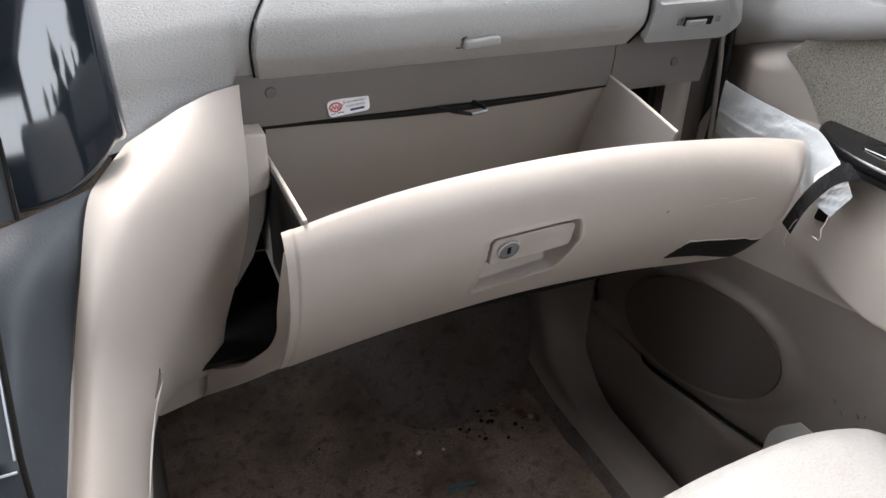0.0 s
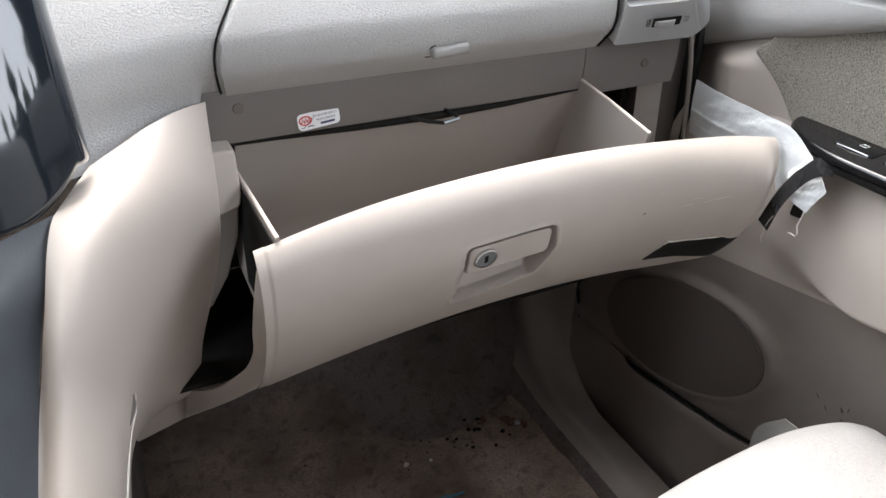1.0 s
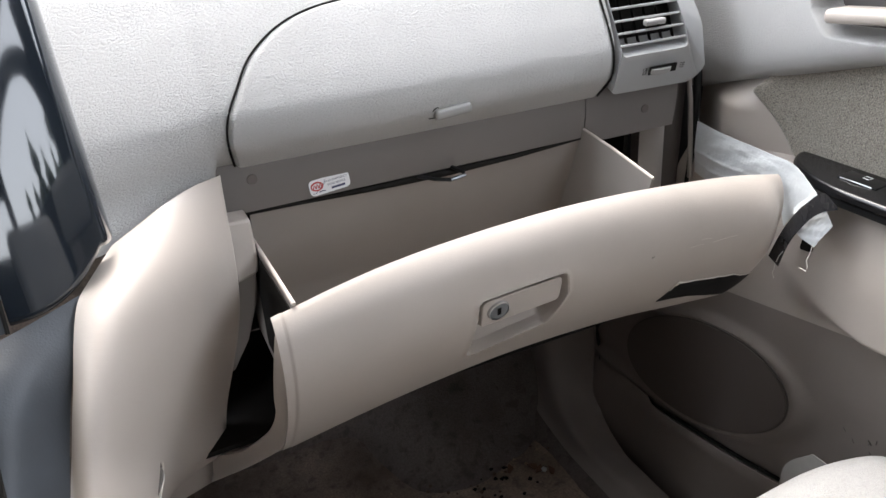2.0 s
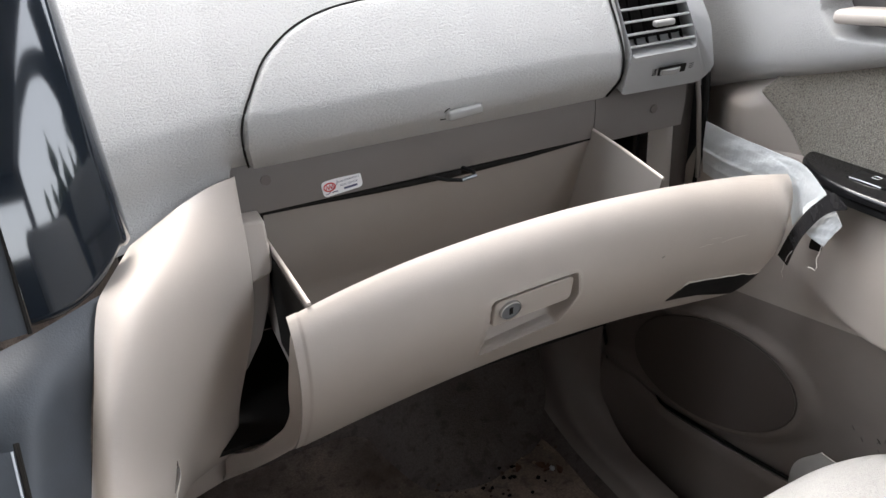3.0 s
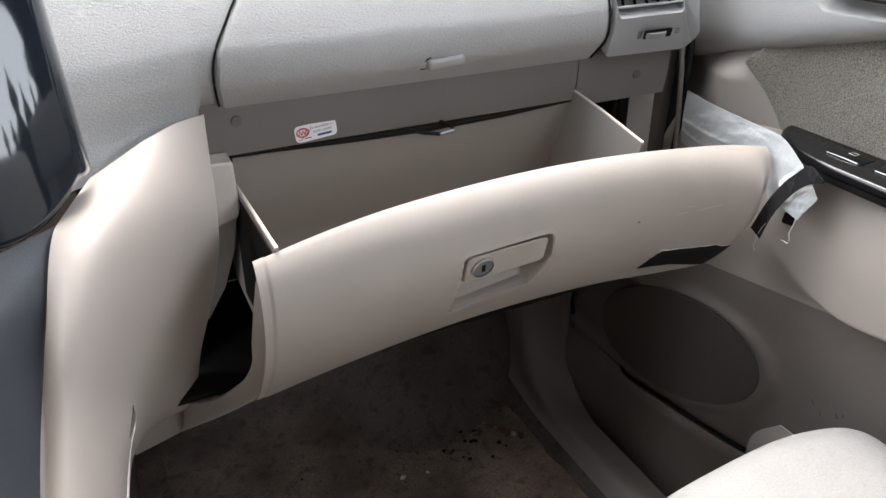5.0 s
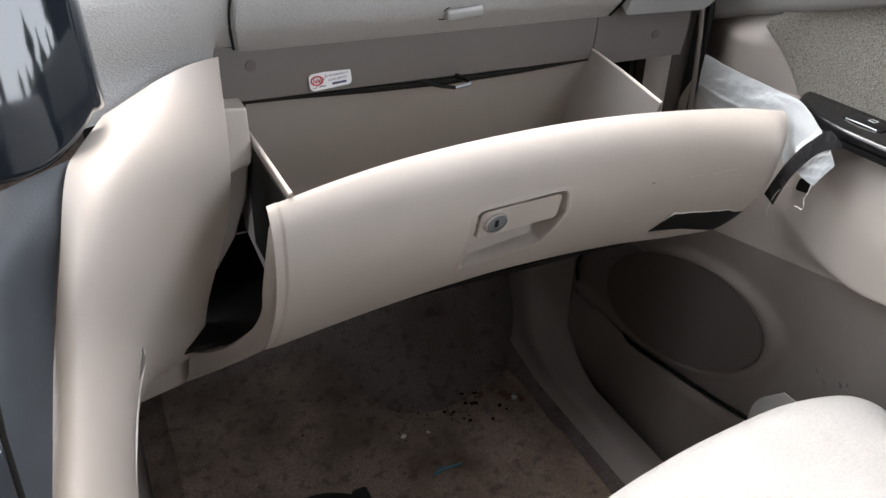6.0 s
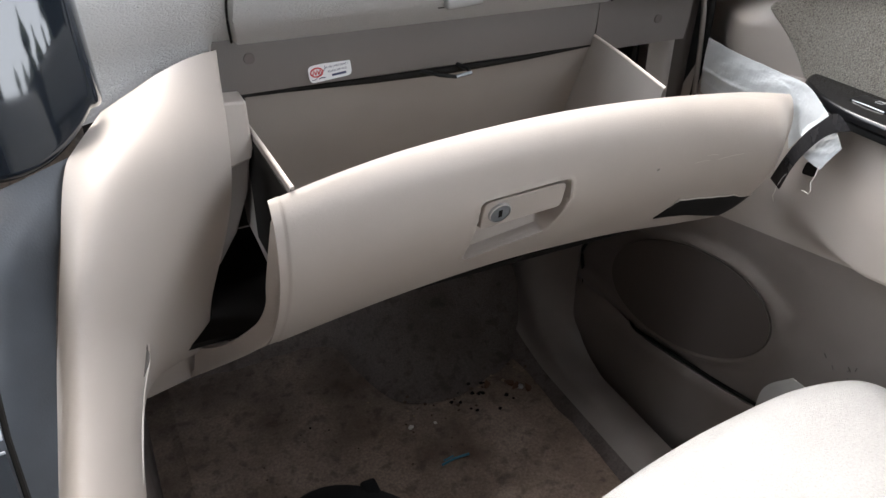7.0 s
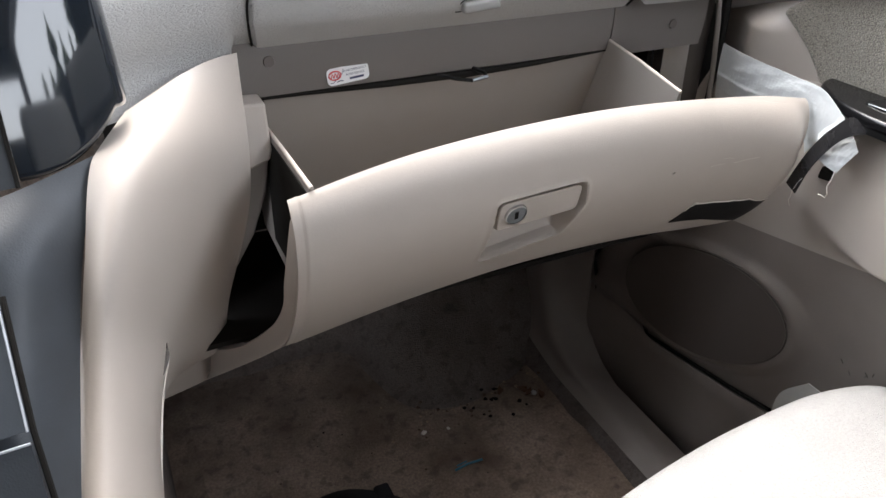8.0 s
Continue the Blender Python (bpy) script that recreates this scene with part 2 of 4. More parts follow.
m_red = material("red_ink", (0.6, 0.05, 0.05), 0.5, 0.97)
m_ink = material("blue_grey_ink", (0.04, 0.05, 0.11), 0.5, 0.97)
m_flap = material("grey_tape_flap", (0.42, 0.41, 0.38), 0.6, 0.9, 60)
# Darker copy of the carpet, with the toe board's shade in its colour.
m_carpet_shaded = material("shaded_carpet", (0.13, 0.108, 0.096), 1.0, 0.5, 260, 1.0, 500, stain=0.6, stain_scale=9, spots=0.45, spot_scale=50)
m_soil = material("soil", (0.09, 0.06, 0.04), 0.95, 0.7, 200)
m_leafbrown = material("dry_leaf_brown", (0.11, 0.055, 0.028), 0.7, 0.6, 200)
m_blue = material("blue_plastic", (0.03, 0.16, 0.24), 0.4, 0.9)
m_blackcloth = material("black_cloth", (0.008, 0.008, 0.009), 0.9, 0.7, 300, 0.4, 600)
m_bark = material("bark", (0.08, 0.06, 0.045), 0.9, 0.6, 20)


def perforated(name, base, hole, pitch):
    """A painted sheet with a regular field of small dark holes."""
    m = bpy.data.materials.new(name)
    m.use_nodes = True
    n, l = m.node_tree.nodes, m.node_tree.links
    b = n["Principled BSDF"]
    b.inputs["Roughness"].default_value = 0.6
    co = n.new("ShaderNodeTexCoord")
    turn = n.new("ShaderNodeMapping")
    turn.inputs["Rotation"].default_value = (0.4, 0, 0)
    turn.inputs["Scale"].default_value = (0.02, 1, 1)
    vor = n.new("ShaderNodeTexVoronoi")
    vor.inputs["Scale"].default_value, vor.inputs["Randomness"].default_value = 1 / pitch, 0.0
    l.new(co.outputs["Object"], turn.inputs["Vector"])
    l.new(turn.outputs[0], vor.inputs["Vector"])
    cut = n.new("ShaderNodeMapRange")
    cut.inputs["From Min"].default_value, cut.inputs["From Max"].default_value = 0.30, 0.36
    l.new(vor.outputs["Distance"], cut.inputs["Value"])
    mix = n.new("ShaderNodeMixRGB")
    mix.inputs[1].default_value, mix.inputs[2].default_value = (*hole, 1), (*base, 1)
    l.new(cut.outputs[0], mix.inputs["Fac"])
    l.new(mix.outputs[0], b.inputs["Base Color"])
    return m


m_grille = perforated("speaker_mesh", (0.115, 0.097, 0.087), (0.03, 0.026, 0.023), 0.0034)

# ---- unseen car shell that closes the place, its openings set to shape the light ----
def shell():
    tagged(part("ground", block(-60, 60, -60, 60, -0.5, -0.38), m_ground), "dark asphalt ground under the car", "ground", kind="structure")
    tagged(part("ceiling", block(-0.98, 0.54, -2.3, 0.04, 1.30, 1.34), m_roof), "pale fabric roof lining", "ceiling", kind="structure")
    tagged(part("wall_rear", block(-0.95, 0.64, -2.35, -2.30, -0.05, 0.84), m_wall), "plain dark rear panel of the cabin", "wall", kind="structure")
    tagged(part("wall_rear_header", block(-0.95, 0.64, -2.35, -2.30, 1.14, 1.34), m_wall), "dark header over the rear window", "wall", kind="structure")
    tagged(part("wall_front", block(-1.1, 0.64, 0.72, 0.76, -0.05, 0.85), m_carpet), "dark bulkhead behind the dashboard", "wall", kind="structure")
    # Unseen stand-in for the driver's bulk, added to block light from the left.
    tagged(part("wall_left_rear", block(-0.58, -0.52, -2.35, -0.22, -0.05, 1.30), m_wall), "dark wall added beside the driver seat to block light", "wall", kind="structure")
    tagged(part("wall_left", block(-1.02, -0.96, -0.25, 0.76, -0.05, 0.92), m_wall), "unseen dark side wall, its height set for the light", "wall", kind="structure")
    tagged(part("wall_right", block(0.63, 0.70, -0.62, 0.80, -0.05, 1.0), m_wall), "unseen dark outer wall closing the cabin", "wall", kind="structure")
    tagged(part("wall_right_rear", block(0.63, 0.70, -2.35, -0.62, -0.05, 0.86), m_wall), "unseen dark outer wall closing the cabin", "wall", kind="structure")
    # rear side window, rounded at its front top corner
    hole = rounded([(-0.60, 0.79), (-2.18, 0.85), (-2.22, 1.29), (-1.45, 1.292), (-1.00, 1.25), (-0.73, 1.14)], 0.12, 8)
    rim = [(-0.54 + 1.25 * (a + 0.66) if a > -1.2 else -1.215 + 1.27 * (a + 1.2), 1.04 + (b - 1.04) * 1.38) for a, b in hole]
    tagged(part("window_1", ring(rim, hole, lambda a, b, o: Vector((0.62 - o, a, b)), 0.02), m_wall), "dark rear side window frame", "window", kind="structure")
    tagged(part("wall_pillar", block(0.60, 0.66, -0.66, -0.48, 0.80, 1.31, 0.02, 3), m_wall), "dark pillar between the side windows", "pillar", kind="structure")
    ends = [((0.66, 0.70, 0.84), (0.5, 0.20, 1.31)), ((-0.98, 0.70, 0.84), (-0.9, 0.20, 1.31))]
    for i, (a, b) in enumerate(ends):
        tagged(part(f"trim_{i + 1}", tube([a, b], 0.035, 10), m_wall), "dark roof pillar trim", "trim", kind="structure")


def conifer(x, y, h, seed):
    """A conifer outside the car: trunk and a ragged crown of many drooping sprays."""
    rnd = random.Random(seed)
    t = thing("tree", "tall dark conifer outside the car", "tree", group="conifers round the car")
    part("trunk", tube([(x, y, -0.4), (x, y, h * 0.5), (x, y, h)], [0.16, 0.1, 0.02], 7), m_bark, t)
    bm = bmesh.new()
    for i in range(2200):
        f = rnd.random() ** 0.75
        z = -0.2 + 0.06 * h + f * h * 0.94
        reach = ((1 - f) ** 0.8 * h * 0.33 + 0.10) * rnd.uniform(0.3, 1.15) * (0.75 + 0.35 * math.sin(f * 23 + seed))
        a = rnd.uniform(0, math.tau)
        w = 0.06 + 0.16 * (1 - f) * rnd.uniform(0.5, 1.2)
        c, s_ = math.cos(a), math.sin(a)
        p0 = Vector((x + c * reach * 0.1, y + s_ * reach * 0.1, z + 0.1))
        p1 = Vector((x + c * reach, y + s_ * reach, z - reach * rnd.uniform(0.05, 0.4)))
        side = Vector((-s_, c, 0)) * w
        mid = (p0 + p1) / 2 + Vector((0, 0, 0.1))
        vs = [bm.verts.new(q) for q in (p0, mid + side, p1, mid - side)]
        bm.faces.new(vs)
        low = [bm.verts.new(v.co - Vector((0, 0, 0.12))) for v in (vs[1], vs[3])]
        bm.faces.new((vs[1], low[0], vs[2]))
        bm.faces.new((vs[3], vs[2], low[1]))
    part("crown", bm, m_leaf, t, smooth=False)


# ---- dashboard ----
PROFILE = [(0.57, 0.190), (0.61, 0.170), (0.631, 0.157), (0.641, 0.1465), (0.650, 0.1375), (0.658, 0.1300), (0.666, 0.1258), (0.676, 0.1237), (0.69, 0.1238), (0.70, 0.127), (0.72, 0.136), (0.76, 0.158), (0.80, 0.185), (0.84, 0.23), (0.87, 0.32)]


VENT = [(0.62, 0.156), (0.635, 0.144), (0.646, 0.134), (0.66, 0.1245), (0.68, 0.122), (0.70, 0.127), (0.72, 0.136), (0.76, 0.158), (0.80, 0.185), (0.84, 0.23)]


def hermite(pts, z):
    zs, ys = [p[0] for p in pts], [p[1] for p in pts]
    k = int(np.clip(np.searchsorted(zs, z) - 1, 0, len(zs) - 2))
    h = zs[k + 1] - zs[k]
    f = (z - zs[k]) / h
    m = [(ys[min(i + 1, len(ys) - 1)] - ys[max(i - 1, 0)]) / (zs[min(i + 1, len(ys) - 1)] - zs[max(i - 1, 0)]) for i in (k, k + 1)]
    return (2 * f ** 3 - 3 * f * f + 1) * ys[k] + (f ** 3 - 2 * f * f + f) * h * m[0] + (3 * f * f - 2 * f ** 3) * ys[k + 1] + (f ** 3 - f * f) * h * m[1]


def pad(x, z, lift=0.0):
    """The face of the upper dashboard, which sweeps back towards the centre stack."""
    y = hermite(PROFILE, z)
    if x < 0.0:
        low = smooth01(0.70, 0.60, z)
        y -= 0.30 * -x + 0.6 * x * x
        y = y * (1 - low) + (0.128 - 0.55 * -x) * low
    return Vector((x, y - lift, z - lift * 0.35))


ARC = [(0.0200, 0.631), (0.0130, 0.664), (0.016, 0.688), (0.029, 0.71), (0.044, 0.73), (0.066, 0.746), (0.089, 0.756), (0.116, 0.762), (0.15, 0.765), (0.20, 0.766)]
BOLSTER = [
    [(-0.092, 0.06, 0.628), (-0.07, 0.075, 0.634), (-0.047, 0.09, 0.64), (-0.024, 0.108, 0.642), (0.001, 0.127, 0.64)],
    [(-0.116, 0.0, 0.625), (-0.095, -0.02, 0.631), (-0.069, 0.01, 0.61), (-0.034, 0.072, 0.566), (-0.006, 0.1, 0.542)],
    [(-0.134, -0.04, 0.578), (-0.119, -0.065, 0.588), (-0.098, -0.03, 0.552), (-0.067, 0.092, 0.449), (-0.032, 0.162, 0.386)],
    [(-0.144, -0.055, 0.544), (-0.131, -0.08, 0.555), (-0.112, -0.045, 0.519), (-0.089, 0.078, 0.402), (-0.050, 0.180, 0.309)],
    [(-0.153, -0.075, 0.514), (-0.139, -0.095, 0.525), (-0.121, -0.07, 0.495), (-0.1085, -0.022, 0.446), (-0.112, 0.110, 0.337)],
    [(-0.168, -0.14, 0.455), (-0.155, -0.15, 0.46), (-0.138, -0.13, 0.425), (-0.129, -0.1, 0.383), (-0.141, 0.06, 0.192)],
]


def ring(outer, inner, place, deep, lip=0.0):
    """A frame between two outlines of as many points, with walls that go deep inside the opening and behind the outer edge."""
    bm = bmesh.new()
    n = len(outer)
    o1 = [bm.verts.new(place(a, b, 0.0)) for a, b in outer]
    i1 = [bm.verts.new(place(a, b, 0.0)) for a, b in inner]
    o2 = [bm.verts.new(place(a, b, -deep)) for a, b in outer]
    i2 = [bm.verts.new(place(a, b, -deep)) for a, b in inner]
    for k in range(n):
        j = (k + 1) % n
        bm.faces.new((o1[k], o1[j], i1[j], i1[k]))
        bm.faces.new((i1[k], i1[j], i2[j], i2[k]))
        bm.faces.new((o1[k], o2[k], o2[j], o1[j]))
        bm.faces.new((o2[k], i2[k], i2[j], o2[j]))
    return bm


def air_vent(d):
    """The passenger's air vent: frame, slats, vanes, knob and thumbwheel."""
    def at(x, z, out):
        return Vector((x, hermite(VENT, z) - out * 0.92, z - out * 0.4))

    outer = rounded([(0.404, 0.643), (0.517, 0.640), (0.522, 0.655), (0.514, 0.715), (0.494, 0.80), (0.404, 0.80)], 0.012, 8)
    inner = rounded([(0.409, 0.684), (0.493, 0.684), (0.4935, 0.70), (0.490, 0.725), (0.486, 0.7465), (0.404, 0.7465)], 0.005, 8)
    v = part("vent_frame", ring(outer, inner, lambda x, z, o: at(x, z, 0.007 + o), 0.030), m_smooth, d, "smooth grey vent frame")
    bev = v.modifiers.new("edge", "BEVEL")
    bev.width, bev.segments, bev.limit_method, bev.angle_limit = 0.0025, 3, "ANGLE", radians(50)
    part("vent_throat", slab([(0.402, 0.675), (0.50, 0.675), (0.50, 0.76), (0.402, 0.76)], lambda a, b: at(a, b, -0.024), 0.004), m_cavity, d)
    for k in range(5):
        z = 0.6935 + 0.0115 * k
        x0, x1 = 0.4085 - 0.0045 * (z - 0.684) / 0.06, 0.4930 - 0.1 * (z - 0.694)
        bm = bmesh.new()
        prof = [(0.0055, 0.0), (0.005, 0.0011), (0.003, 0.0002), (-0.004, -0.0052), (-0.004, -0.0068), (0.003, -0.0024), (0.005, -0.0012)]
        cols = [[bm.verts.new(at(x, z, o) + Vector((0, 0, h))) for o, h in prof] for x in (x0, x1)]
        m = len(prof)
        for q in range(m):
            bm.faces.new((cols[0][q], cols[0][(q + 1) % m], cols[1][(q + 1) % m], cols[1][q]))
        bm.faces.new(cols[0])
        bm.faces.new(cols[1][::-1])
        part("slat", bm, m_smooth, v, smooth=False)
    # Vanes in near-black, which paints the shade inside the throat.
    for k in range(6):
        x = 0.4115 + 0.0152 * k
        part("vane", slab([(0.684, -0.016), (0.747, -0.016), (0.747, -0.011), (0.684, -0.011)], lambda a, b: at(x, a, b), 0.0012, (1, 0, 0)), m_cavity, v, smooth=False)
    knob = block(-0.0125, 0.0125, -0.004, 0.004, -0.0032, 0.0032, 0.0022, 3)
    bmesh.ops.transform(knob, matrix=Matrix.Translation(at(0.4535, 0.7135, 0.0085)), verts=knob.verts)
    part("knob", knob, m_tab, v, "satin grey knob")
    # thumbwheel in its slot below the slats
    slot = rounded([(0.4445, 0.6605), (0.4805, 0.6605), (0.4805, 0.6695), (0.4445, 0.6695)], 0.0012, 3)
    part("wheel_slot", slab(slot, lambda a, b: at(a, b, 0.0074), 0.0012), m_cavity, v)
    bm = bmesh.new()
    n = 26
    for k in range(n):
        a = math.pi * (k / (n - 1))
        for h in (-0.0026, 0.0026):
            r = 0.0135 if k % 2 else 0.0128
            bm.verts.new(at(0.4600 - math.cos(a) * r, 0.6640 + h, 0.0068 + math.sin(a) * 0.0035))
    bm.verts.ensure_lookup_table()
    for k in range(n - 1):
        bm.faces.new([bm.verts[i] for i in (2 * k, 2 * k + 1, 2 * k + 3, 2 * k + 2)])
    bm.faces.new([bm.verts[2 * k] for k in range(n)])
    bm.faces.new([bm.verts[2 * k + 1] for k in range(n)][::-1])
    part("thumbwheel", bm, m_tab, v, "ribbed grey thumbwheel")
    for k in range(3):
        part("airflow_mark", tube([at(0.4845 + 0.006 * i / 6, 0.6635 + 0.0022 * k + 0.0006 * math.sin(i * 1.6), 0.0074) for i in range(7)], 0.00035, 4), m_black, v)
    box = [(0.4360, 0.6625), (0.4400, 0.6625), (0.4400, 0.6688), (0.4360, 0.6688), (0.4360, 0.6625), (0.4400, 0.6688)]
    part("closed_mark", tube([at(a, b, 0.0074) for a, b in box], 0.00035, 4), m_black, v)


def dashboard():
    d = thing("dashboard", "grey grained dashboard with beige lower bolster", "dashboard")
    part("upper_pad", sheet(lambda u, v: pad(-0.17 + 0.574 * u, 0.865 - 0.25 * v), 110, 60, 0.012), m_pad, d, "grey grained vinyl upper pad")
    part("pad_over_vent", sheet(lambda u, v: pad(0.404 + 0.12 * u, 0.865 - 0.069 * v), 16, 16, 0.012), m_pad, d)
    part("top_deck", block(-0.9, 0.62, 0.30, 0.78, 0.845, 0.868, 0.006), m_pad, d)
    part("end_cap", block(0.500, 0.520, 0.185, 0.36, 0.645, 0.86, 0.008, 3), m_pad, d)

    def cover(u, v):
        z = 0.766 - (0.766 - 0.631) * v
        zs = [p[1] for p in ARC]
        x0 = float(np.interp(z, zs, [p[0] for p in ARC]))
        x1 = 0.4015 - 0.075 * max(0, z - 0.66)
        x = x0 + (x1 - x0) * u
        e = min(min(u, 1 - u) * (x1 - x0), (1 - v) * 0.12, v * 0.12 + 0.0004) / 0.005
        return pad(x, z, 0.0004 + 0.0036 * math.sqrt(max(0.0, 1 - (1 - min(e, 1)) ** 2)))

    part("airbag_cover", sheet(cover, 120, 60, 0.003), m_pad, d, "grey grained airbag cover")
    arc = [spline(ARC, k / 60) for k in range(61)] + [(0.38, 0.768)]
    part("cover_seam", tube([pad(x - 0.0006, z, 0.0016) for x, z in arc], 0.0010, 6), m_cavity, d, "dark gap round the cover")
    part("cover_seam", tube([pad(0.4025 - 0.075 * max(0, z - 0.66), z, 0.003) for z in np.linspace(0.631, 0.766, 20)], 0.0012, 6), m_cavity, d, "dark gap round the cover")
    # small pull tab at the foot of the cover
    tab = block(-0.0185, 0.0185, -0.008, 0.004, -0.0052, 0.0052, 0.0034, 4)
    bmesh.ops.transform(tab, matrix=Matrix.Translation(pad(0.219, 0.6595, 0.003)) @ Matrix.Rotation(radians(-4), 4, "Y"), verts=tab.verts)
    part("pull_tab", tab, m_tab, d, "smooth grey pull tab")
    # Black plate paints the shadow beside the tab.
    part("tab_painted_shadow", slab(rounded([(0.196, 0.6535), (0.204, 0.6535), (0.204, 0.667), (0.199, 0.665)], 0.002), lambda a, b: pad(a, b, 0.0042), 0.001), m_cavity, d)

    def strip(x0, x1, drop):
        def f(u, v):
            x = x0 + (x1 - x0) * u
            return (x, 0.147 + 0.003 * v - 0.002 * math.sin(v * math.pi), 0.642 - (0.050 + drop) * v)
        return sheet(f, 30, 12, 0.006)

    part("fascia_strip", strip(-0.012, 0.3870, 0.0), m_fascia, d, "taupe strip over the glove box")
    part("fascia_end", strip(0.3882, 0.513, 0.008), m_fascia, d, "taupe end strip")
    for x, z in ((0.030, 0.6235), (0.468, 0.6115)):
        bm = bmesh.new()
        bmesh.ops.create_cone(bm, cap_ends=True, segments=20, radius1=0.0052, radius2=0.0046, depth=0.0016, matrix=Matrix.Translation((x, 0.1462, z)) @ Matrix.Rotation(radians(90), 4, "X"))
        part("screw_plug", bm, m_plug, d, "round plug over a screw")
    part("bolster", sheet(lambda u, v: bolster_point(u, v), 56, 130, 0.004, (0.2, 1, -0.3), True), m_beige, d, "smooth beige side bolster with chipped edge")
    under = [
        [(0.004, 0.092, 0.366), (-0.024, 0.148, 0.332), (-0.051, 0.188, 0.324), (-0.085, 0.158, 0.343), (-0.1135, 0.112, 0.343)],
        [(0.003, 0.110, 0.350), (-0.0155, 0.205, 0.265), (-0.0400, 0.232, 0.240), (-0.0765, 0.205, 0.254), (-0.1115, 0.145, 0.297)],
    ]
    part("bolster_underside", sheet(lambda u, v: net_point(under, u, v), 30, 8, 0.004, (0, 1, 0.5)), m_beige, d, "beige underside of the bolster")
    # the bay behind the glove box; near-black walls stand in for its shade
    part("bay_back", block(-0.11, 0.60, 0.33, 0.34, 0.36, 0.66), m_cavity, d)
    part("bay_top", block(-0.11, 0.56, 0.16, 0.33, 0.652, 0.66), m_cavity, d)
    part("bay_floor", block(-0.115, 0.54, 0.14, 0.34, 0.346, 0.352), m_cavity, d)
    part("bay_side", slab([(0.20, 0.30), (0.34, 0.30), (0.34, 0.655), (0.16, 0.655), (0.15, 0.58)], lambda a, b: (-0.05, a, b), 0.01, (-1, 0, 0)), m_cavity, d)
    part("under_side", slab([(0.07, 0.37), (0.7, 0.2), (0.7, 0.0), (0.0, 0.0), (-0.1, 0.2), (-0.03, 0.36)], lambda a, b: (-0.128, a, b), 0.012, (-1, 0, 0)), m_carpet_shaded, d, "carpeted side of the tunnel")
    # Column and cheek take darker colours to paint the shade under the fascia.
    part("end_column", sheet(lambda u, v: (0.4835 + 0.046 * u + 0.008 * v, 0.172 - 0.006 * math.sin(u * 3.1) + 0.012 * u ** 6, 0.62 - 0.25 * v), 16, 4, 0.03), m_bin, d, "column at the end of the bay, taupe for shade")
    part("end_cheek", sheet(lambda u, v: (0.519 + 0.046 * u, 0.196 - 0.012 * math.sin(u * math.pi) - 0.008 * u, 0.632 - 0.27 * v), 12, 6, 0.02), m_recess_shade, d, "cheek beside the door seal, dark brown for shade")
    part("end_trim", tube([(0.5495, 0.168, 0.628), (0.5555, 0.168, 0.60), (0.562, 0.168, 0.55), (0.568, 0.169, 0.50)], 0.0030, 10), m_bin, d, "pale trim edge beside the door seal")
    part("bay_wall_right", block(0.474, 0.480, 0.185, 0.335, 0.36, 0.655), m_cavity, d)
    # bracket beside the bolster
    bracket_plates(d)
    air_vent(d)
    # pale sliver peeling from the edge of the bolster, over a dark slit
    def edge_run(u, v0, v1, widths, flat):
        run = [Vector(bolster_point(u(k / (len(widths) - 1)), v0 + (v1 - v0) * k / (len(widths) - 1))) + Vector((0.0002, -0.0005, 0.0003)) for k in range(len(widths))]
        return tube(run, widths, 6, flat)

    part("slit", edge_run(lambda f: 0.635 + 0.06 * f, 0.61, 0.745, [0.0003, 0.0012, 0.0022, 0.0026, 0.0026, 0.0021, 0.0013, 0.0003], 0.7), m_plug, d, "dark slit in the bolster edge")
    part("chip", edge_run(lambda f: 0.645 + 0.115 * min(1, f * 1.6), 0.605, 0.93, [0.0003, 0.0007, 0.0008, 0.0010, 0.0007, 0.0004, 0.0004, 0.0008, 0.0013, 0.0014, 0.0010, 0.0003], 0.8), m_chip, d, "torn pale edge of the bolster")
    return d


def bracket_plates(d):
    top = slab([(-0.006, 0.597), (0.0185, 0.596), (0.0185, 0.556), (0.0160, 0.547), (-0.004, 0.541)], lambda a, b: (a, 0.125 - 0.15 * (0.60 - b), b), 0.03)
    low = slab([(-0.010, 0.552), (0.0165, 0.552), (0.0150, 0.500), (0.0050, 0.440), (-0.012, 0.390), (-0.05, 0.380)], lambda a, b: (a, 0.1215 + 0.55 * (0.552 - b), b), 0.03)
    # The foot takes the darker bin colour to paint the shade lower down.
    for bm, mat, name in ((top, m_beige, "bay_bracket"), (low, m_bin, "bay_bracket_foot")):
        ob = part(name, bm, mat, d, "beige moulded bracket in the bay")
        bev = ob.modifiers.new("edge", "BEVEL")
        bev.width, bev.segments, bev.limit_method, bev.angle_limit = 0.0025, 3, "ANGLE", radians(40)


# ---- centre stack ----
SIDE = [
    [(-0.191, -0.03, 0.615), (-0.156, -0.02, 0.62), (-0.116, 0.0, 0.625)],
    [(-0.194, -0.06, 0.596), (-0.162, -0.05, 0.597), (-0.13, -0.028, 0.591)],
    [(-0.199, -0.085, 0.557), (-0.171, -0.08, 0.559), (-0.144, -0.055, 0.548)],
    [(-0.218, -0.15, 0.48), (-0.194, -0.15, 0.474), (-0.168, -0.141, 0.457)],
]


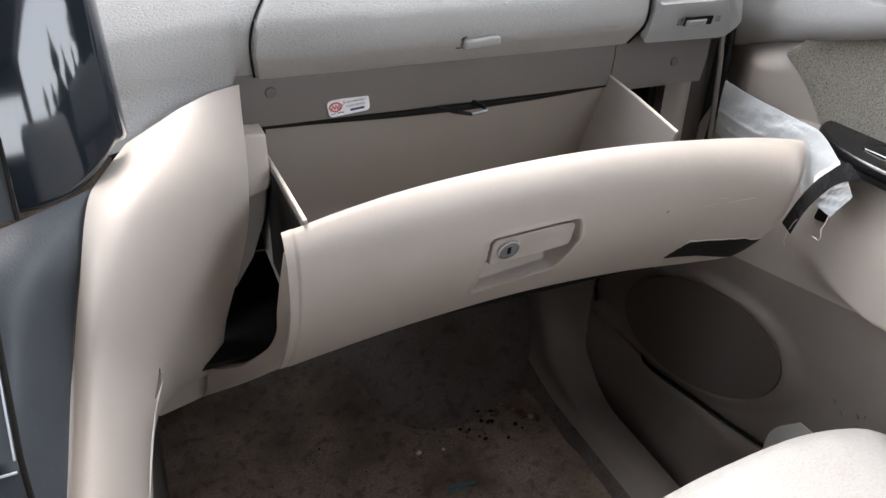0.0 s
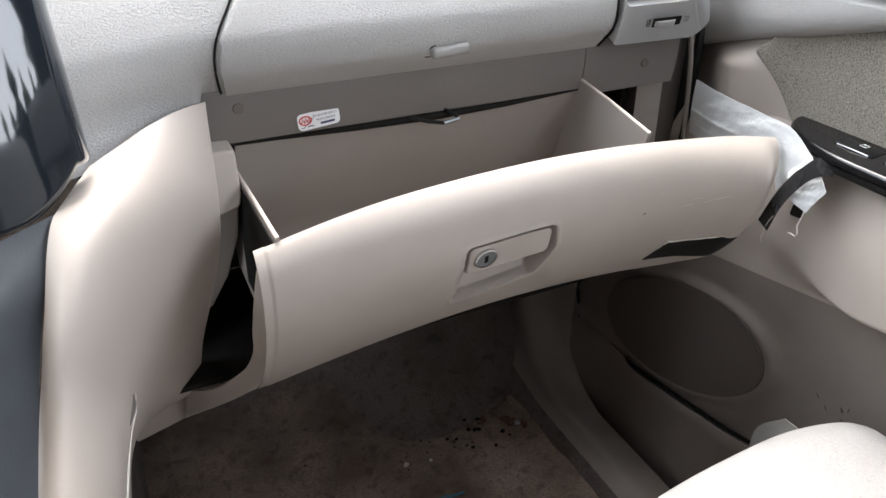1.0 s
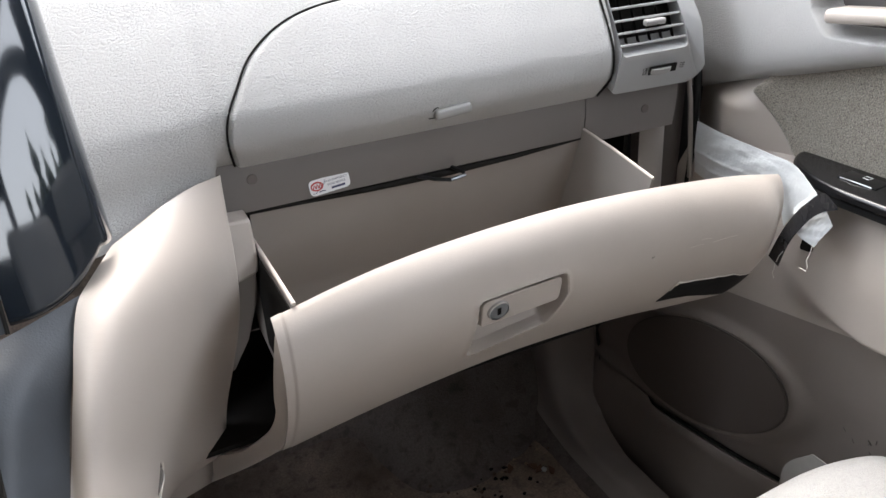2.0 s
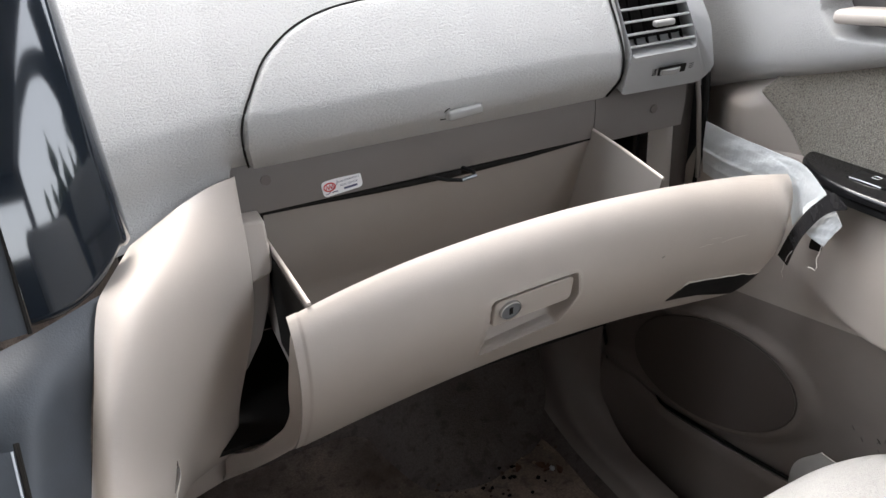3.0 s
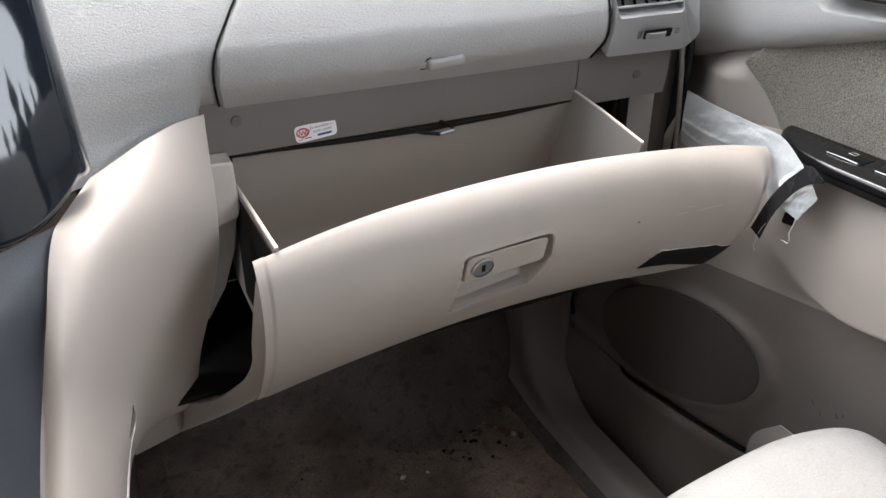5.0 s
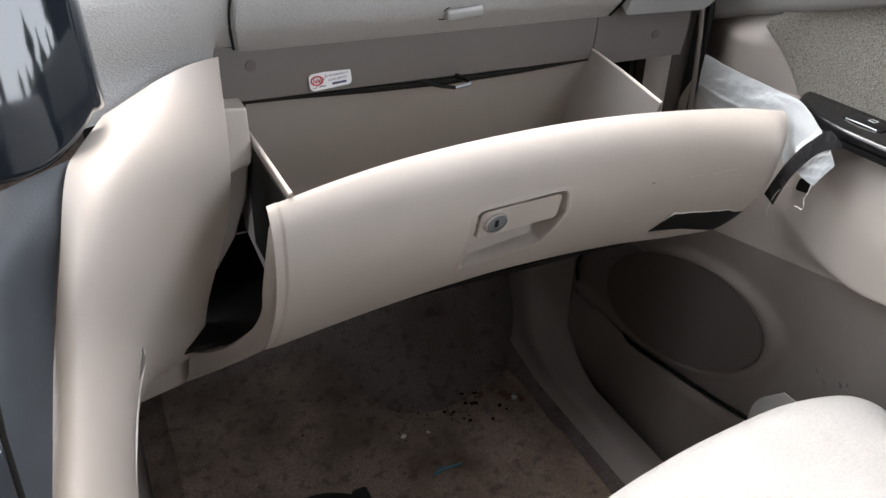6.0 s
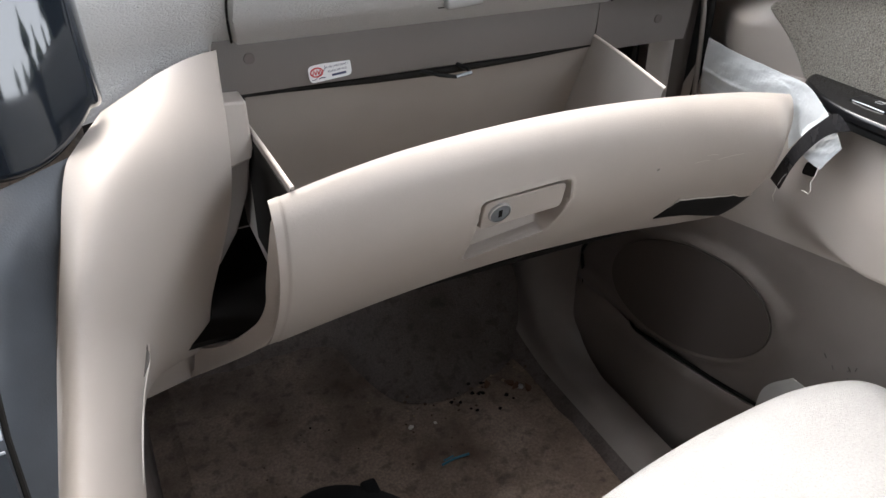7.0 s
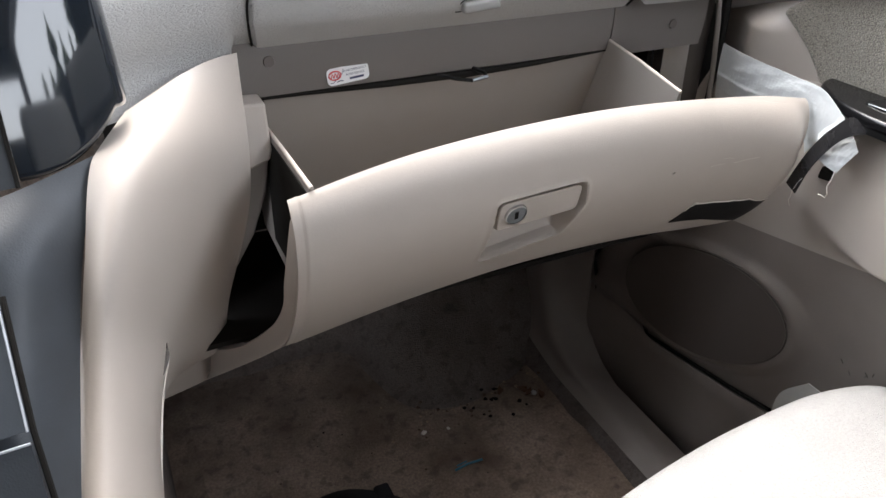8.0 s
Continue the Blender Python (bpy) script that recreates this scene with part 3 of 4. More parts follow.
def centre_stack():
    c = thing("centre_stack", "gloss black and slate centre stack of the dashboard", "console")

    def face(x, z):
        """The bulging glossy face, leaning back."""
        k = z - 0.63
        return 0.215 * k + 0.38 * k * k + 0.33 * (x + 0.12) - 0.004 * (1 - ((x + 0.125) / 0.034) ** 2) + 0.004

    def bezel(u, v):
        s_, w = min(u / 0.84, 1), min(v / 0.92, 1)
        foot = 0.623 + 0.029 * s_ ** 2.6
        z = 0.87 + (foot - 0.87) * w
        x = -0.158 + s_ * (0.061 - 0.04 * (z - 0.648))
        y = face(x, z)
        if u > 0.84:
            f = (u - 0.84) / 0.16
            x, y, z = x + 0.008 * math.sin(f * 1.57), y + 0.003 * f + 0.022 * (1 - math.cos(f * 1.57)), z - 0.003 * f
        if v > 0.92:
            f = (v - 0.92) / 0.08
            y, z = y + 0.024 * (1 - math.cos(f * 1.57)), z - 0.009 * math.sin(f * 1.57)
        return (x, y, z)

    part("gloss_bezel", sheet(bezel, 60, 90, 0.004, (0, 1, -0.2), True), m_gloss, c, "gloss black bezel")
    part("control_panel", sheet(lambda u, v: (-0.26 + 0.1005 * u, 0.088 - 0.104 * v - 0.006 + 0.012 * (u - 1) + 0.004, 0.86 - 0.24 * v), 10, 20, 0.01), m_slate, c, "slate control panel")
    part("panel_gap", tube([(-0.159, 0.088 - 0.104 * k / 20 - 0.0035, 0.86 - 0.24 * k / 20) for k in range(21)], 0.0014, 6), m_cavity, c)
    part("side_panel", sheet(lambda u, v: net_point(SIDE, u, v), 30, 50, 0.004, (0, 1, -0.2)), m_slate, c, "scuffed slate side panel")

    lid = [[(-0.215, -0.072, 0.585), (-0.1772, -0.078, 0.583)], [(-0.217, -0.122, 0.529), (-0.1766, -0.122, 0.531)]]
    part("upper_pocket_lid", sheet(lambda u, v: net_point(lid, u, v) + np.array((0, -0.0075, 0.003)), 6, 8, 0.006, (0, 1, -0.2)), m_slate, c, "slate pocket lid")
    low = [[(-0.217, -0.127, 0.524), (-0.1758, -0.127, 0.526)], [(-0.225, -0.17, 0.44), (-0.172, -0.168, 0.445)]]
    part("lower_pocket_lid", sheet(lambda u, v: net_point(low, u, v) + np.array((0, -0.0075, 0.003)), 6, 8, 0.006, (0, 1, -0.2)), m_slate, c, "slate pocket lid")
    edge = [(-0.1768, -0.0865, 0.5865), (-0.1762, -0.130, 0.534)]
    part("lid_edge", tube([edge[0], edge[1]], 0.0007, 5), m_edge, c, "pale lid edge")
    part("lid_edge", tube([(-0.217, -0.1345, 0.5275), (-0.1758, -0.1345, 0.5295)], 0.0008, 5), m_edge, c, "pale lid edge")
    part("lid_gap", tube([(-0.1745, -0.082, 0.588), (-0.1738, -0.128, 0.532), (-0.1695, -0.174, 0.447)], 0.0016, 6), m_cavity, c)


# ---- glove box ----
DOOR_TOP = [(0.002, 0.006, 0.561), (0.055, 0.012, 0.569), (0.106, 0.016, 0.575), (0.159, 0.018, 0.579), (0.215, 0.02, 0.581), (0.275, 0.02, 0.582), (0.338, 0.018, 0.581), (0.404, 0.016, 0.577), (0.475, 0.012, 0.571), (0.53, 0.006, 0.563)]
DOOR_LOW = [(0.003, 0.085, 0.37), (0.061, 0.08, 0.383), (0.12, 0.075, 0.395), (0.182, 0.07, 0.405), (0.247, 0.068, 0.41), (0.316, 0.065, 0.412), (0.388, 0.06, 0.412), (0.461, 0.05, 0.411), (0.506, 0.028, 0.426), (0.522, 0.01, 0.469)]
SCOOP = [(0.1845, 0.5185), (0.2625, 0.5220), (0.2665, 0.5040), (0.2570, 0.4680), (0.1860, 0.4520)]
PADDLE = [(0.1815, 0.5225), (0.2645, 0.5262), (0.2655, 0.4970), (0.1825, 0.4915)]


def outside(poly, x, z, r=0.0):
    """Distance from an outline with corners of radius r, negative inside."""
    n = len(poly)
    best, inside = 9.0, False
    for i in range(n):
        (ax, az), (bx, bz) = poly[i], poly[(i + 1) % n]
        ex, ez = bx - ax, bz - az
        t = min(max(((x - ax) * ex + (z - az) * ez) / (ex * ex + ez * ez), 0), 1)
        best = min(best, math.hypot(x - ax - t * ex, z - az - t * ez))
        if (az > z) != (bz > z) and x < ax + (z - az) / (bz - az) * ex:
            inside = not inside
    return (-best if inside else best) - r


def door_plain(u, v):
    """The outer face of the glove box door: u along it, v from its top to its bottom."""
    a, b = spline(DOOR_TOP, u), spline(DOOR_LOW, u)
    p = a * (1 - v) + b * v
    p[1] -= (0.0425 * (1 - (1 - v) ** 3.2) * (1 - v * v) + 0.007 * (1 - (1 - v) ** 16) * (1 - v)) * (1 - 0.62 * smooth01(0.90, 1.0, u) ** 2)
    return p


def door_face(u, v):
    p = door_plain(u, v)
    if u < 0.03:
        p[1] += 0.0011 * smooth01(0.0095, 0.0075, p[0] - DOOR_TOP[0][0])
    s = outside(SCOOP, p[0], p[2], 0.0065)
    if s < 0.006:
        p[1] += 0.027 * smooth01(0.0010, -0.0055, s) * (0.34 + 0.66 * smooth01(-0.004, 0.024, p[2] - 0.446 - 0.225 * (p[0] - 0.186))) - 0.0012 * (smooth01(0.006, 0.001, s) - smooth01(0.001, -0.001, s))
    return p


def on_door(x, z, out=0.0):
    """The place on the door's face at x and z."""
    u, v = x / 0.527, 0.5
    for _ in range(12):
        p = door_plain(u, v)
        u += (x - p[0]) / 0.527
        v += (p[2] - z) / 0.19
    return Vector((p[0], p[1] - out, p[2] + out * 0.4))


def glove_box():
    g = thing("glove_box", "open beige plastic glove box hanging from the dashboard", "glove box")
    part("door", sheet(door_face, 380, 150, 0.003, (0, 1, 0.7), True), m_beige, g, "curved beige door with rounded top edge")
    # lip that turns under to the hinge
    lip = [
        [(0.002, 0.006, 0.547), (-0.003, 0.006, 0.520), (-0.005, 0.020, 0.483), (-0.003, 0.042, 0.449), (-0.006, 0.062, 0.420), (-0.013, 0.085, 0.392), (-0.027, 0.115, 0.360), (-0.042, 0.145, 0.336), (-0.057, 0.175, 0.318)],
        [(0.003, 0.005, 0.549), (0.000, 0.003, 0.520), (-0.000, 0.013, 0.483), (0.004, 0.036, 0.437), (-0.000, 0.067, 0.393), (-0.012, 0.100, 0.357), (-0.028, 0.132, 0.325), (-0.043, 0.160, 0.300), (-0.061, 0.191, 0.276)],
        [(0.004, 0.003, 0.550), (0.004, -0.001, 0.521), (0.004, 0.009, 0.484), (0.012, 0.037, 0.430), (0.005, 0.085, 0.374), (-0.010, 0.128, 0.330), (-0.029, 0.163, 0.297), (-0.045, 0.190, 0.271), (-0.065, 0.220, 0.243)],
    ]
    part("hinge_lip", sheet(lambda u, v: net_point(lip, u, v) + np.array((0, 0.0015, 0)), 40, 16, 0.004, (0.6, 1, 0)), m_beige, g, "beige lip that curves under to the hinge")
    part("bin_back", sheet(lambda u, v: (0.024 + 0.364 * u, 0.1525 + 0.057 * v - 0.05 * max(0, v - 0.75), 0.590 - 0.148 * v), 20, 20, 0.003), m_bin, g)
    part("bin_floor", sheet(lambda u, v: (0.024 + 0.364 * u, 0.090 + 0.115 * v, 0.430 + 0.015 * v), 8, 8, 0.003, (0, 0, -1)), m_bin, g)
    prof = [(0.150, 0.602), (0.100, 0.595), (0.034, 0.583), (0.055, 0.50), (0.090, 0.430), (0.20, 0.44), (0.208, 0.46)]
    for x, prof in ((0.0195, [(0.146, 0.566), (0.08, 0.5680), (0.010, 0.5690)] + prof[3:]), (0.3860, prof)):
        part("bin_side", slab(prof, lambda a, b: (x, a, b), 0.0035, (1, 0, 0)), m_bin, g)
        if x < 0.1:
            # Black sheet paints the shade on the bin's outer side.
            part("bin_side_shade", slab([(a + 0.002, b - 0.006) for a, b in prof[:3]] + [(0.05, 0.45), (0.15, 0.45)], lambda a, b: (x - 0.0012, a, b), 0.001, (1, 0, 0)), m_cavity, g, "black sheet added for shade on the bin side")
        part("bin_rim", tube([(x + 0.0018, a, b) for a, b in prof[:3]], 0.0017, 8), m_rim, g, "pale rim of the bin")
    paddle = slab(rounded(PADDLE, 0.006), lambda a, b: on_door(a, b, -0.0005), 0.009, (0, 1, -0.2))
    handle = part("handle", paddle, m_beige, g, "beige pull handle")
    bev = handle.modifiers.new("edge", "BEVEL")
    bev.width, bev.segments, bev.limit_method, bev.angle_limit = 0.0012, 2, "ANGLE", radians(50)
    c = on_door(0.1985, 0.5085)
    n = (on_door(0.200, 0.5085) - on_door(0.197, 0.5085)).cross(on_door(0.1985, 0.510) - on_door(0.1985, 0.507)).normalized()
    if n.y > 0:
        n = -n
    turn = Matrix.Translation(c) @ n.to_track_quat("Z", "Y").to_matrix().to_4x4()
    bm = bmesh.new()
    bmesh.ops.create_cone(bm, cap_ends=True, segments=40, radius1=0.0098, radius2=0.0096, depth=0.004, matrix=turn @ Matrix.Translation((0, 0, -0.0006)))
    lock = part("lock", bm, m_lock, handle, "grey metal lock cylinder")
    bm = bmesh.new()
    for k in range(40):
        a, b = k * math.tau / 40, (k + 1) * math.tau / 40
        qs = [bm.verts.new(turn @ Vector((math.cos(w) * r, math.sin(w) * r, h))) for w, r, h in ((a, 0.0108, 0.0014), (b, 0.0108, 0.0014), (b, 0.0097, 0.0018), (a, 0.0097, 0.0018))]
        bm.faces.new(qs)
        ws = [bm.verts.new(turn @ Vector((math.cos(w) * r, math.sin(w) * r, h))) for w, r, h in ((a, 0.0108, 0.0014), (b, 0.0108, 0.0014), (b, 0.0110, -0.001), (a, 0.0110, -0.001))]
        bm.faces.new(ws)
    bmesh.ops.remove_doubles(bm, verts=bm.verts, dist=1e-5)
    part("lock_rim", bm, m_steel, handle, "bright rim of the lock")
    key = block(-0.0019, 0.0019, -0.0044, 0.0044, 0.0012, 0.0018, 0.0003, 1, turn @ Matrix.Rotation(radians(8), 4, "Z"))
    part("keyhole", key, m_cavity, handle)
    # torn lower corner, drawn as a black patch just proud of the door
    low = [(0.71, 0.865), (0.7375, 0.865), (0.7725, 0.88), (0.8025, 0.92), (0.8325, 0.955), (0.865, 0.998)]
    top = [(0.71, 0.855), (0.73, 0.705), (0.7375, 0.67), (0.8075, 0.70), (0.8525, 0.72), (0.93, 0.865)]
    proud = np.array((0, -0.0014, 0.0005))

    def along(line, u):
        k = [i / (len(line) - 1) for i in range(len(line))]
        return np.array((np.interp(u, k, [q[0] for q in line]), np.interp(u, k, [q[1] for q in line])))

    def torn(u, v):
        q = along(top, u) * (1 - v) + along(low, u) * v
        return door_plain(q[0], q[1]) + proud

    part("torn_patch", sheet(torn, 30, 8, 0.0005), m_black, g, "black torn lower corner")
    rip = [along(top, k / 20) + np.array((0, -0.006 + 0.004 * math.sin(k * 2.3))) for k in range(3, 21)]
    part("torn_edge", tube([door_plain(a, b) + proud * 1.1 for a, b in rip], [0.0003 + (0.0011 if 2 < k < 6 else 0.0004) * math.sin(math.pi * k / 17) for k in range(18)], 6), m_chip, g, "pale torn plastic edge")
    for a, b, c2, d2, r in ((0.408, 0.518, 0.424, 0.5190, 0.00012), (0.434, 0.5185, 0.462, 0.5215, 0.00014), (0.420, 0.525, 0.432, 0.524, 0.0001)):
        part("scratch", tube([on_door(a, b, 0.0002), on_door((a + c2) / 2, (b + d2) / 2 + 0.0006, 0.0002), on_door(c2, d2, 0.0002)], r, 4), m_chip, g, "fine pale scratch")
    part("nick", tube([on_door(0.3640, 0.5180, 0.0002), on_door(0.3665, 0.5190, 0.0003)], 0.0009, 6), m_bin, g, "small dark nick")
    return g


def glove_catch():
    c = thing("glove_box_catch", "black metal catch under the taupe dashboard strip", "catch")
    part("loop", tube([(0.190, 0.150, 0.590), (0.204, 0.138, 0.588), (0.217, 0.131, 0.587), (0.232, 0.131, 0.5885), (0.234, 0.137, 0.590), (0.228, 0.150, 0.592)], 0.0024, 8, 0.8), m_black, c)
    part("striker", tube([(0.217, 0.1292, 0.5878), (0.233, 0.1292, 0.5895)], 0.0018, 8), m_lock, c, "worn metal bar")
    # Black strip added to paint the dark gap under the fascia.
    part("seal", tube([(0.0, 0.151, 0.5905), (0.06, 0.151, 0.590), (0.14, 0.151, 0.588), (0.22, 0.151, 0.587), (0.30, 0.151, 0.588), (0.387, 0.152, 0.591)], [0.0012, 0.002, 0.0034, 0.004, 0.003, 0.0016], 8), m_cavity, c, "tapering black strip standing in for the dark gap")


# ---- sticker ----
def words(txt, size, x, z, mat, parent, name):
    cu = bpy.data.curves.new(name, "FONT")
    cu.body, cu.size, cu.align_x, cu.extrude = txt, size, "CENTER", 0.00004
    cu.materials.append(mat)
    ob = new(name, cu)
    ob.matrix_world = pose(x, 0, z, 90, 0, 0)
    ob.parent = parent
    return ob


def sticker():
    s = thing("service_sticker", "white sticker with red emblem on taupe strip", "sticker")
    part("label", slab(rounded([(-0.022, -0.0085), (0.022, -0.0085), (0.022, 0.0085), (-0.022, 0.0085)], 0.0055), lambda a, b: (a, 0, b), 0.0003), m_paper, s)
    oval = [(-0.0138 + 0.0062 * math.cos(k * math.tau / 32), -0.0004, 0.0012 + 0.0042 * math.sin(k * math.tau / 32)) for k in range(33)]
    part("emblem", tube(oval, 0.0007, 6), m_red, s, "red oval emblem")
    for k in range(3):
        part("emblem_stroke", tube([(-0.0182 + 0.0032 * k, -0.0004, -0.0010), (-0.0166 + 0.0032 * k, -0.0004, 0.0036), (-0.0150 + 0.0032 * k, -0.0004, -0.0010)], 0.0007, 4), m_red, s)
    part("emblem_swoosh", tube([(-0.0195, -0.0004, -0.0055), (-0.0165, -0.0004, -0.0058), (-0.006, -0.0004, 0.002), (-0.0045, -0.0004, 0.0062)], 0.0003, 4), m_ink, s)
    part("emblem_script", tube([(-0.0125, -0.0004, -0.0055), (-0.0095, -0.0004, -0.0048), (-0.006, -0.0004, -0.0054)], 0.0005, 4), m_ink, s)
    for t, z in (("24 HR EMERGENCY", 0.0030), ("ROAD SERVICE", -0.0012)):
        ob = words(t, 0.0029, 0.0072, z, m_ink, s, "line_of_text")
        ob.location.y = -0.0006
    part("line_bar", block(0.001, 0.016, -0.0005, -0.0003, -0.0056, -0.0034), m_ink, s)
    s.matrix_world = Matrix.Translation((0.0995, 0.1464, 0.6038)) @ Matrix.Rotation(radians(-5), 4, "X") @ Matrix.Rotation(radians(-5), 4, "Y") @ Matrix.Scale(0.9, 4)


# ---- passenger door ----


def arm(y):
    return smooth01(0.11, -0.15, y)


def split(y):
    """Height of the joint between the armrest and the lower panel."""
    return 0.386 - 0.172 * min(0.12, max(-0.25, y))


def door_x(y, z):
    """The inner face of the door trim below the upper pad."""
    body = 0.606 - 0.036 * math.exp(-((y - 0.122) / 0.042) ** 2) * smooth01(0.655 + trim_rise(y), 0.60, z)
    low = 0.577 + 0.004 * math.sin(z * 9)
    a, b = speaker_coords(y, z)
    r = math.hypot(a, b)
    low -= 0.009 * math.exp(-((r - 1.06) / 0.10) ** 2) if r < 1.6 else 0.0
    x = low + (body - low) * smooth01(0.49, 0.56, z)
    rest = 0.540 + 0.010 * smooth01(0.47, 0.555, z)
    nose = smooth01(-0.13, 0.12, y)
    foot = split(y) + 0.006
    k = arm(y) * smooth01(foot - 0.005, foot + 0.010 + 0.10 * nose, z) * (1 if z < 0.5555 else 0)
    return x * (1 - k) + min(rest, x) * k


def speaker_coords(y, z):
    """Place on the door in units of the speaker's two half axes."""
    dy, dz = y - SPK_C[0], z - SPK_C[1]
    det = SPK_A[0] * SPK_B[1] - SPK_A[1] * SPK_B[0]
    return (dy * SPK_B[1] - dz * SPK_B[0]) / det, (SPK_A[0] * dz - SPK_A[1] * dy) / det


def trim_rise(y):
    return min(0.046, max(-0.034, -0.30 * (y - 0.093)))


def door():
    d = thing("door_1", "beige passenger door with cloth insert and speaker", "door", kind="structure")
    prof = [(0.635, 0.606), (0.639, 0.588), (0.648, 0.577), (0.665, 0.572), (0.70, 0.573), (0.76, 0.580), (0.82, 0.59), (0.86, 0.605)]

    def upper(u, v):
        y = 0.24 - 1.14 * u ** 1.8
        k = 0.635 + 0.225 * v
        x = hermite(prof, k)
        z = k + trim_rise(y) * (1 - v)
        front = smooth01(0.185, 0.24, y)
        dip = 0.044 * smooth01(0.003, -0.009, outside(PULL, y, z, 0.012)) if y > -0.35 else 0.0
        return (x + 0.03 * front * front + dip, y, z)

    part("upper_panel", sheet(upper, 420, 150, 0.01, (1, 0, 0)), m_pad, d, "grey grained upper panel")
    # Added dark liner paints the shade inside the recess.
    cup = rounded([(0.046, 0.81), (-0.34, 0.81), (-0.34, 0.70), (0.012, 0.70), (0.034, 0.722)], 0.012)
    part("pull_cup", slab(cup, lambda a, b: (hermite(prof, b) + 0.034, a, b), 0.003, (1, 0, 0)), m_recess_shade, d, "dark liner added for shade in the pull recess")
    part("pull_handle", block(0.566, 0.600, -0.30, 0.020, 0.7085, 0.7225, 0.006, 4, Matrix(((1, 0, 0, 0), (0, 1, 0, 0), (0, -0.09, 1, 0.0018), (0, 0, 0, 1)))), m_beige, d, "beige door pull")

    def mid(u, v):
        y = 0.20 - 1.10 * u
        top = 0.648 + trim_rise(y)
        z = top + (0.5556 - top) * v * 2 if v < 0.5 else 0.5554 + (split(y) - 0.5554) * (v - 0.5) * 2
        return (door_x(y, z), y, z)

    part("middle_panel", sheet(mid, 160, 121, 0.008, (1, 0, 0)), m_beige, d, "beige middle panel and armrest")

    def insert(u, v):
        k = 1 - v
        left = 0.054 + 0.046 * min(1, k / 0.8) - 0.012 * smooth01(0.84, 1.0, k)
        y = left - (left + 0.75) * u ** 1.6
        z = 0.558 + (0.640 + trim_rise(y) - 0.558) * k
        e = min((left - y) / 0.006, 1)
        return (door_x(y, 0.60) + 0.004 - 0.008 * math.sqrt(max(0, 1 - (1 - e) ** 2)), y, z)

    part("insert", sheet(insert, 90, 24, 0.006, (1, 0, 0)), m_cloth, d, "woven taupe cloth insert")
    # switch plate on the armrest
    top = rounded([(0.598, 0.040), (0.570, 0.028), (0.547, -0.012), (0.539, -0.05), (0.539, -0.75), (0.600, -0.75)], 0.02, 8)
    plate = part("switch_plate", slab(top, lambda a, b: (a, b, 0.5685 - 0.05 * (0.57 - a)), 0.012, (0, 0, -1)), m_plate, d, "gloss black switch plate")
    bev = plate.modifiers.new("edge", "BEVEL")
    bev.width, bev.segments, bev.limit_method, bev.angle_limit = 0.004, 3, "ANGLE", radians(50)
    part("plate_skirt", block(0.541, 0.600, -0.75, -0.015, 0.549, 0.557, 0.002), m_black, d)
    for y in (-0.052, -0.105):
        cup = block(-0.011, 0.011, -0.021, 0.021, -0.003, 0.0006, 0.0005, 2, pose(0.576, y, 0.569, 0, 0, 0))
        sw = part("window_switch", cup, m_black, d, "black rocker switch")
        part("switch_lip", tube([(0.564, y + 0.017, 0.5690), (0.5632, y, 0.5696), (0.564, y - 0.017, 0.5690)], 0.0006, 6), m_steel, sw, "bright switch edge")
    mark = [(0.578, -0.056), (0.578, -0.049), (0.584, -0.049), (0.584, -0.056), (0.578, -0.056)]
    part("switch_symbol", tube([(a, b, 0.5698) for a, b in mark], 0.0004, 4), m_paper, d, "white window symbol")
    # lower panel, speaker and map pocket

    def close_in(y, z):
        return 0.022 * smooth01(0.20, 0.33, y) * smooth01(0.17, 0.05, z)

    def lower(u, v):
        y = 0.40 - 1.3 * u
        z = split(y) - (split(y) + 0.08) * v
        x = door_x(min(y, 0.19), z) + 0.010 * smooth01(0.30, 0.40, y) - close_in(y, z)
        return (x + 0.001, y, z)

    part("lower_panel", sheet(lower, 200, 120, 0.01, (1, 0, 0)), m_beige_shaded, d, "beige lower panel, darkened for shade")
    bm = bmesh.new()
    rings = []
    for i in range(9):
        r = i / 8
        row = []
        for k in range(56):
            a = k * math.tau / 56
            y, z = spk_place(r * math.cos(a), r * math.sin(a))
            row.append(bm.verts.new((door_x(*spk_place(math.cos(a), math.sin(a))) * r + 0.575 * (1 - r) - 0.002, y, z)))
        rings.append(row)
    for i in range(1, 9):
        for k in range(56):
            q = (rings[i - 1][k], rings[i - 1][(k + 1) % 56], rings[i][(k + 1) % 56], rings[i][k])
            bm.faces.new(q)
    bmesh.ops.remove_doubles(bm, verts=bm.verts, dist=1e-6)
    part("speaker_grille", bm, m_grille, d, "dark perforated speaker grille")
    part("speaker_rim", tube([(door_x(*spk_place(1.005 * math.cos(a), 1.005 * math.sin(a))) + 0.0005, *spk_place(1.005 * math.cos(a), 1.005 * math.sin(a))) for a in np.linspace(0, math.tau, 73)], 0.0012, 8), m_plug, d, "dark gap round the grille")
    edge = [(0.212, 0.121), (0.204, 0.116), (0.192, 0.114), (0.138, 0.123), (0.080, 0.1333), (0.027, 0.1427), (-0.031, 0.1556), (-0.4, 0.238)]

    def pocket(u, v):
        y = 0.36 - 0.96 * u
        zt = float(np.interp(-y, [-p[0] for p in edge], [p[1] for p in edge])) if y < 0.212 else 0.121
        z = zt + (-0.08 - zt) * v
        out = 0.014 * smooth01(0.33, 0.14, y) * (1 - 0.3 * v)
        lip = 0.004 * (1 - min(1, v / 0.05)) ** 2
        return (door_x(min(y, 0.19), z) + 0.010 * smooth01(0.30, 0.40, y) - out + lip - close_in(y, z), y, z)

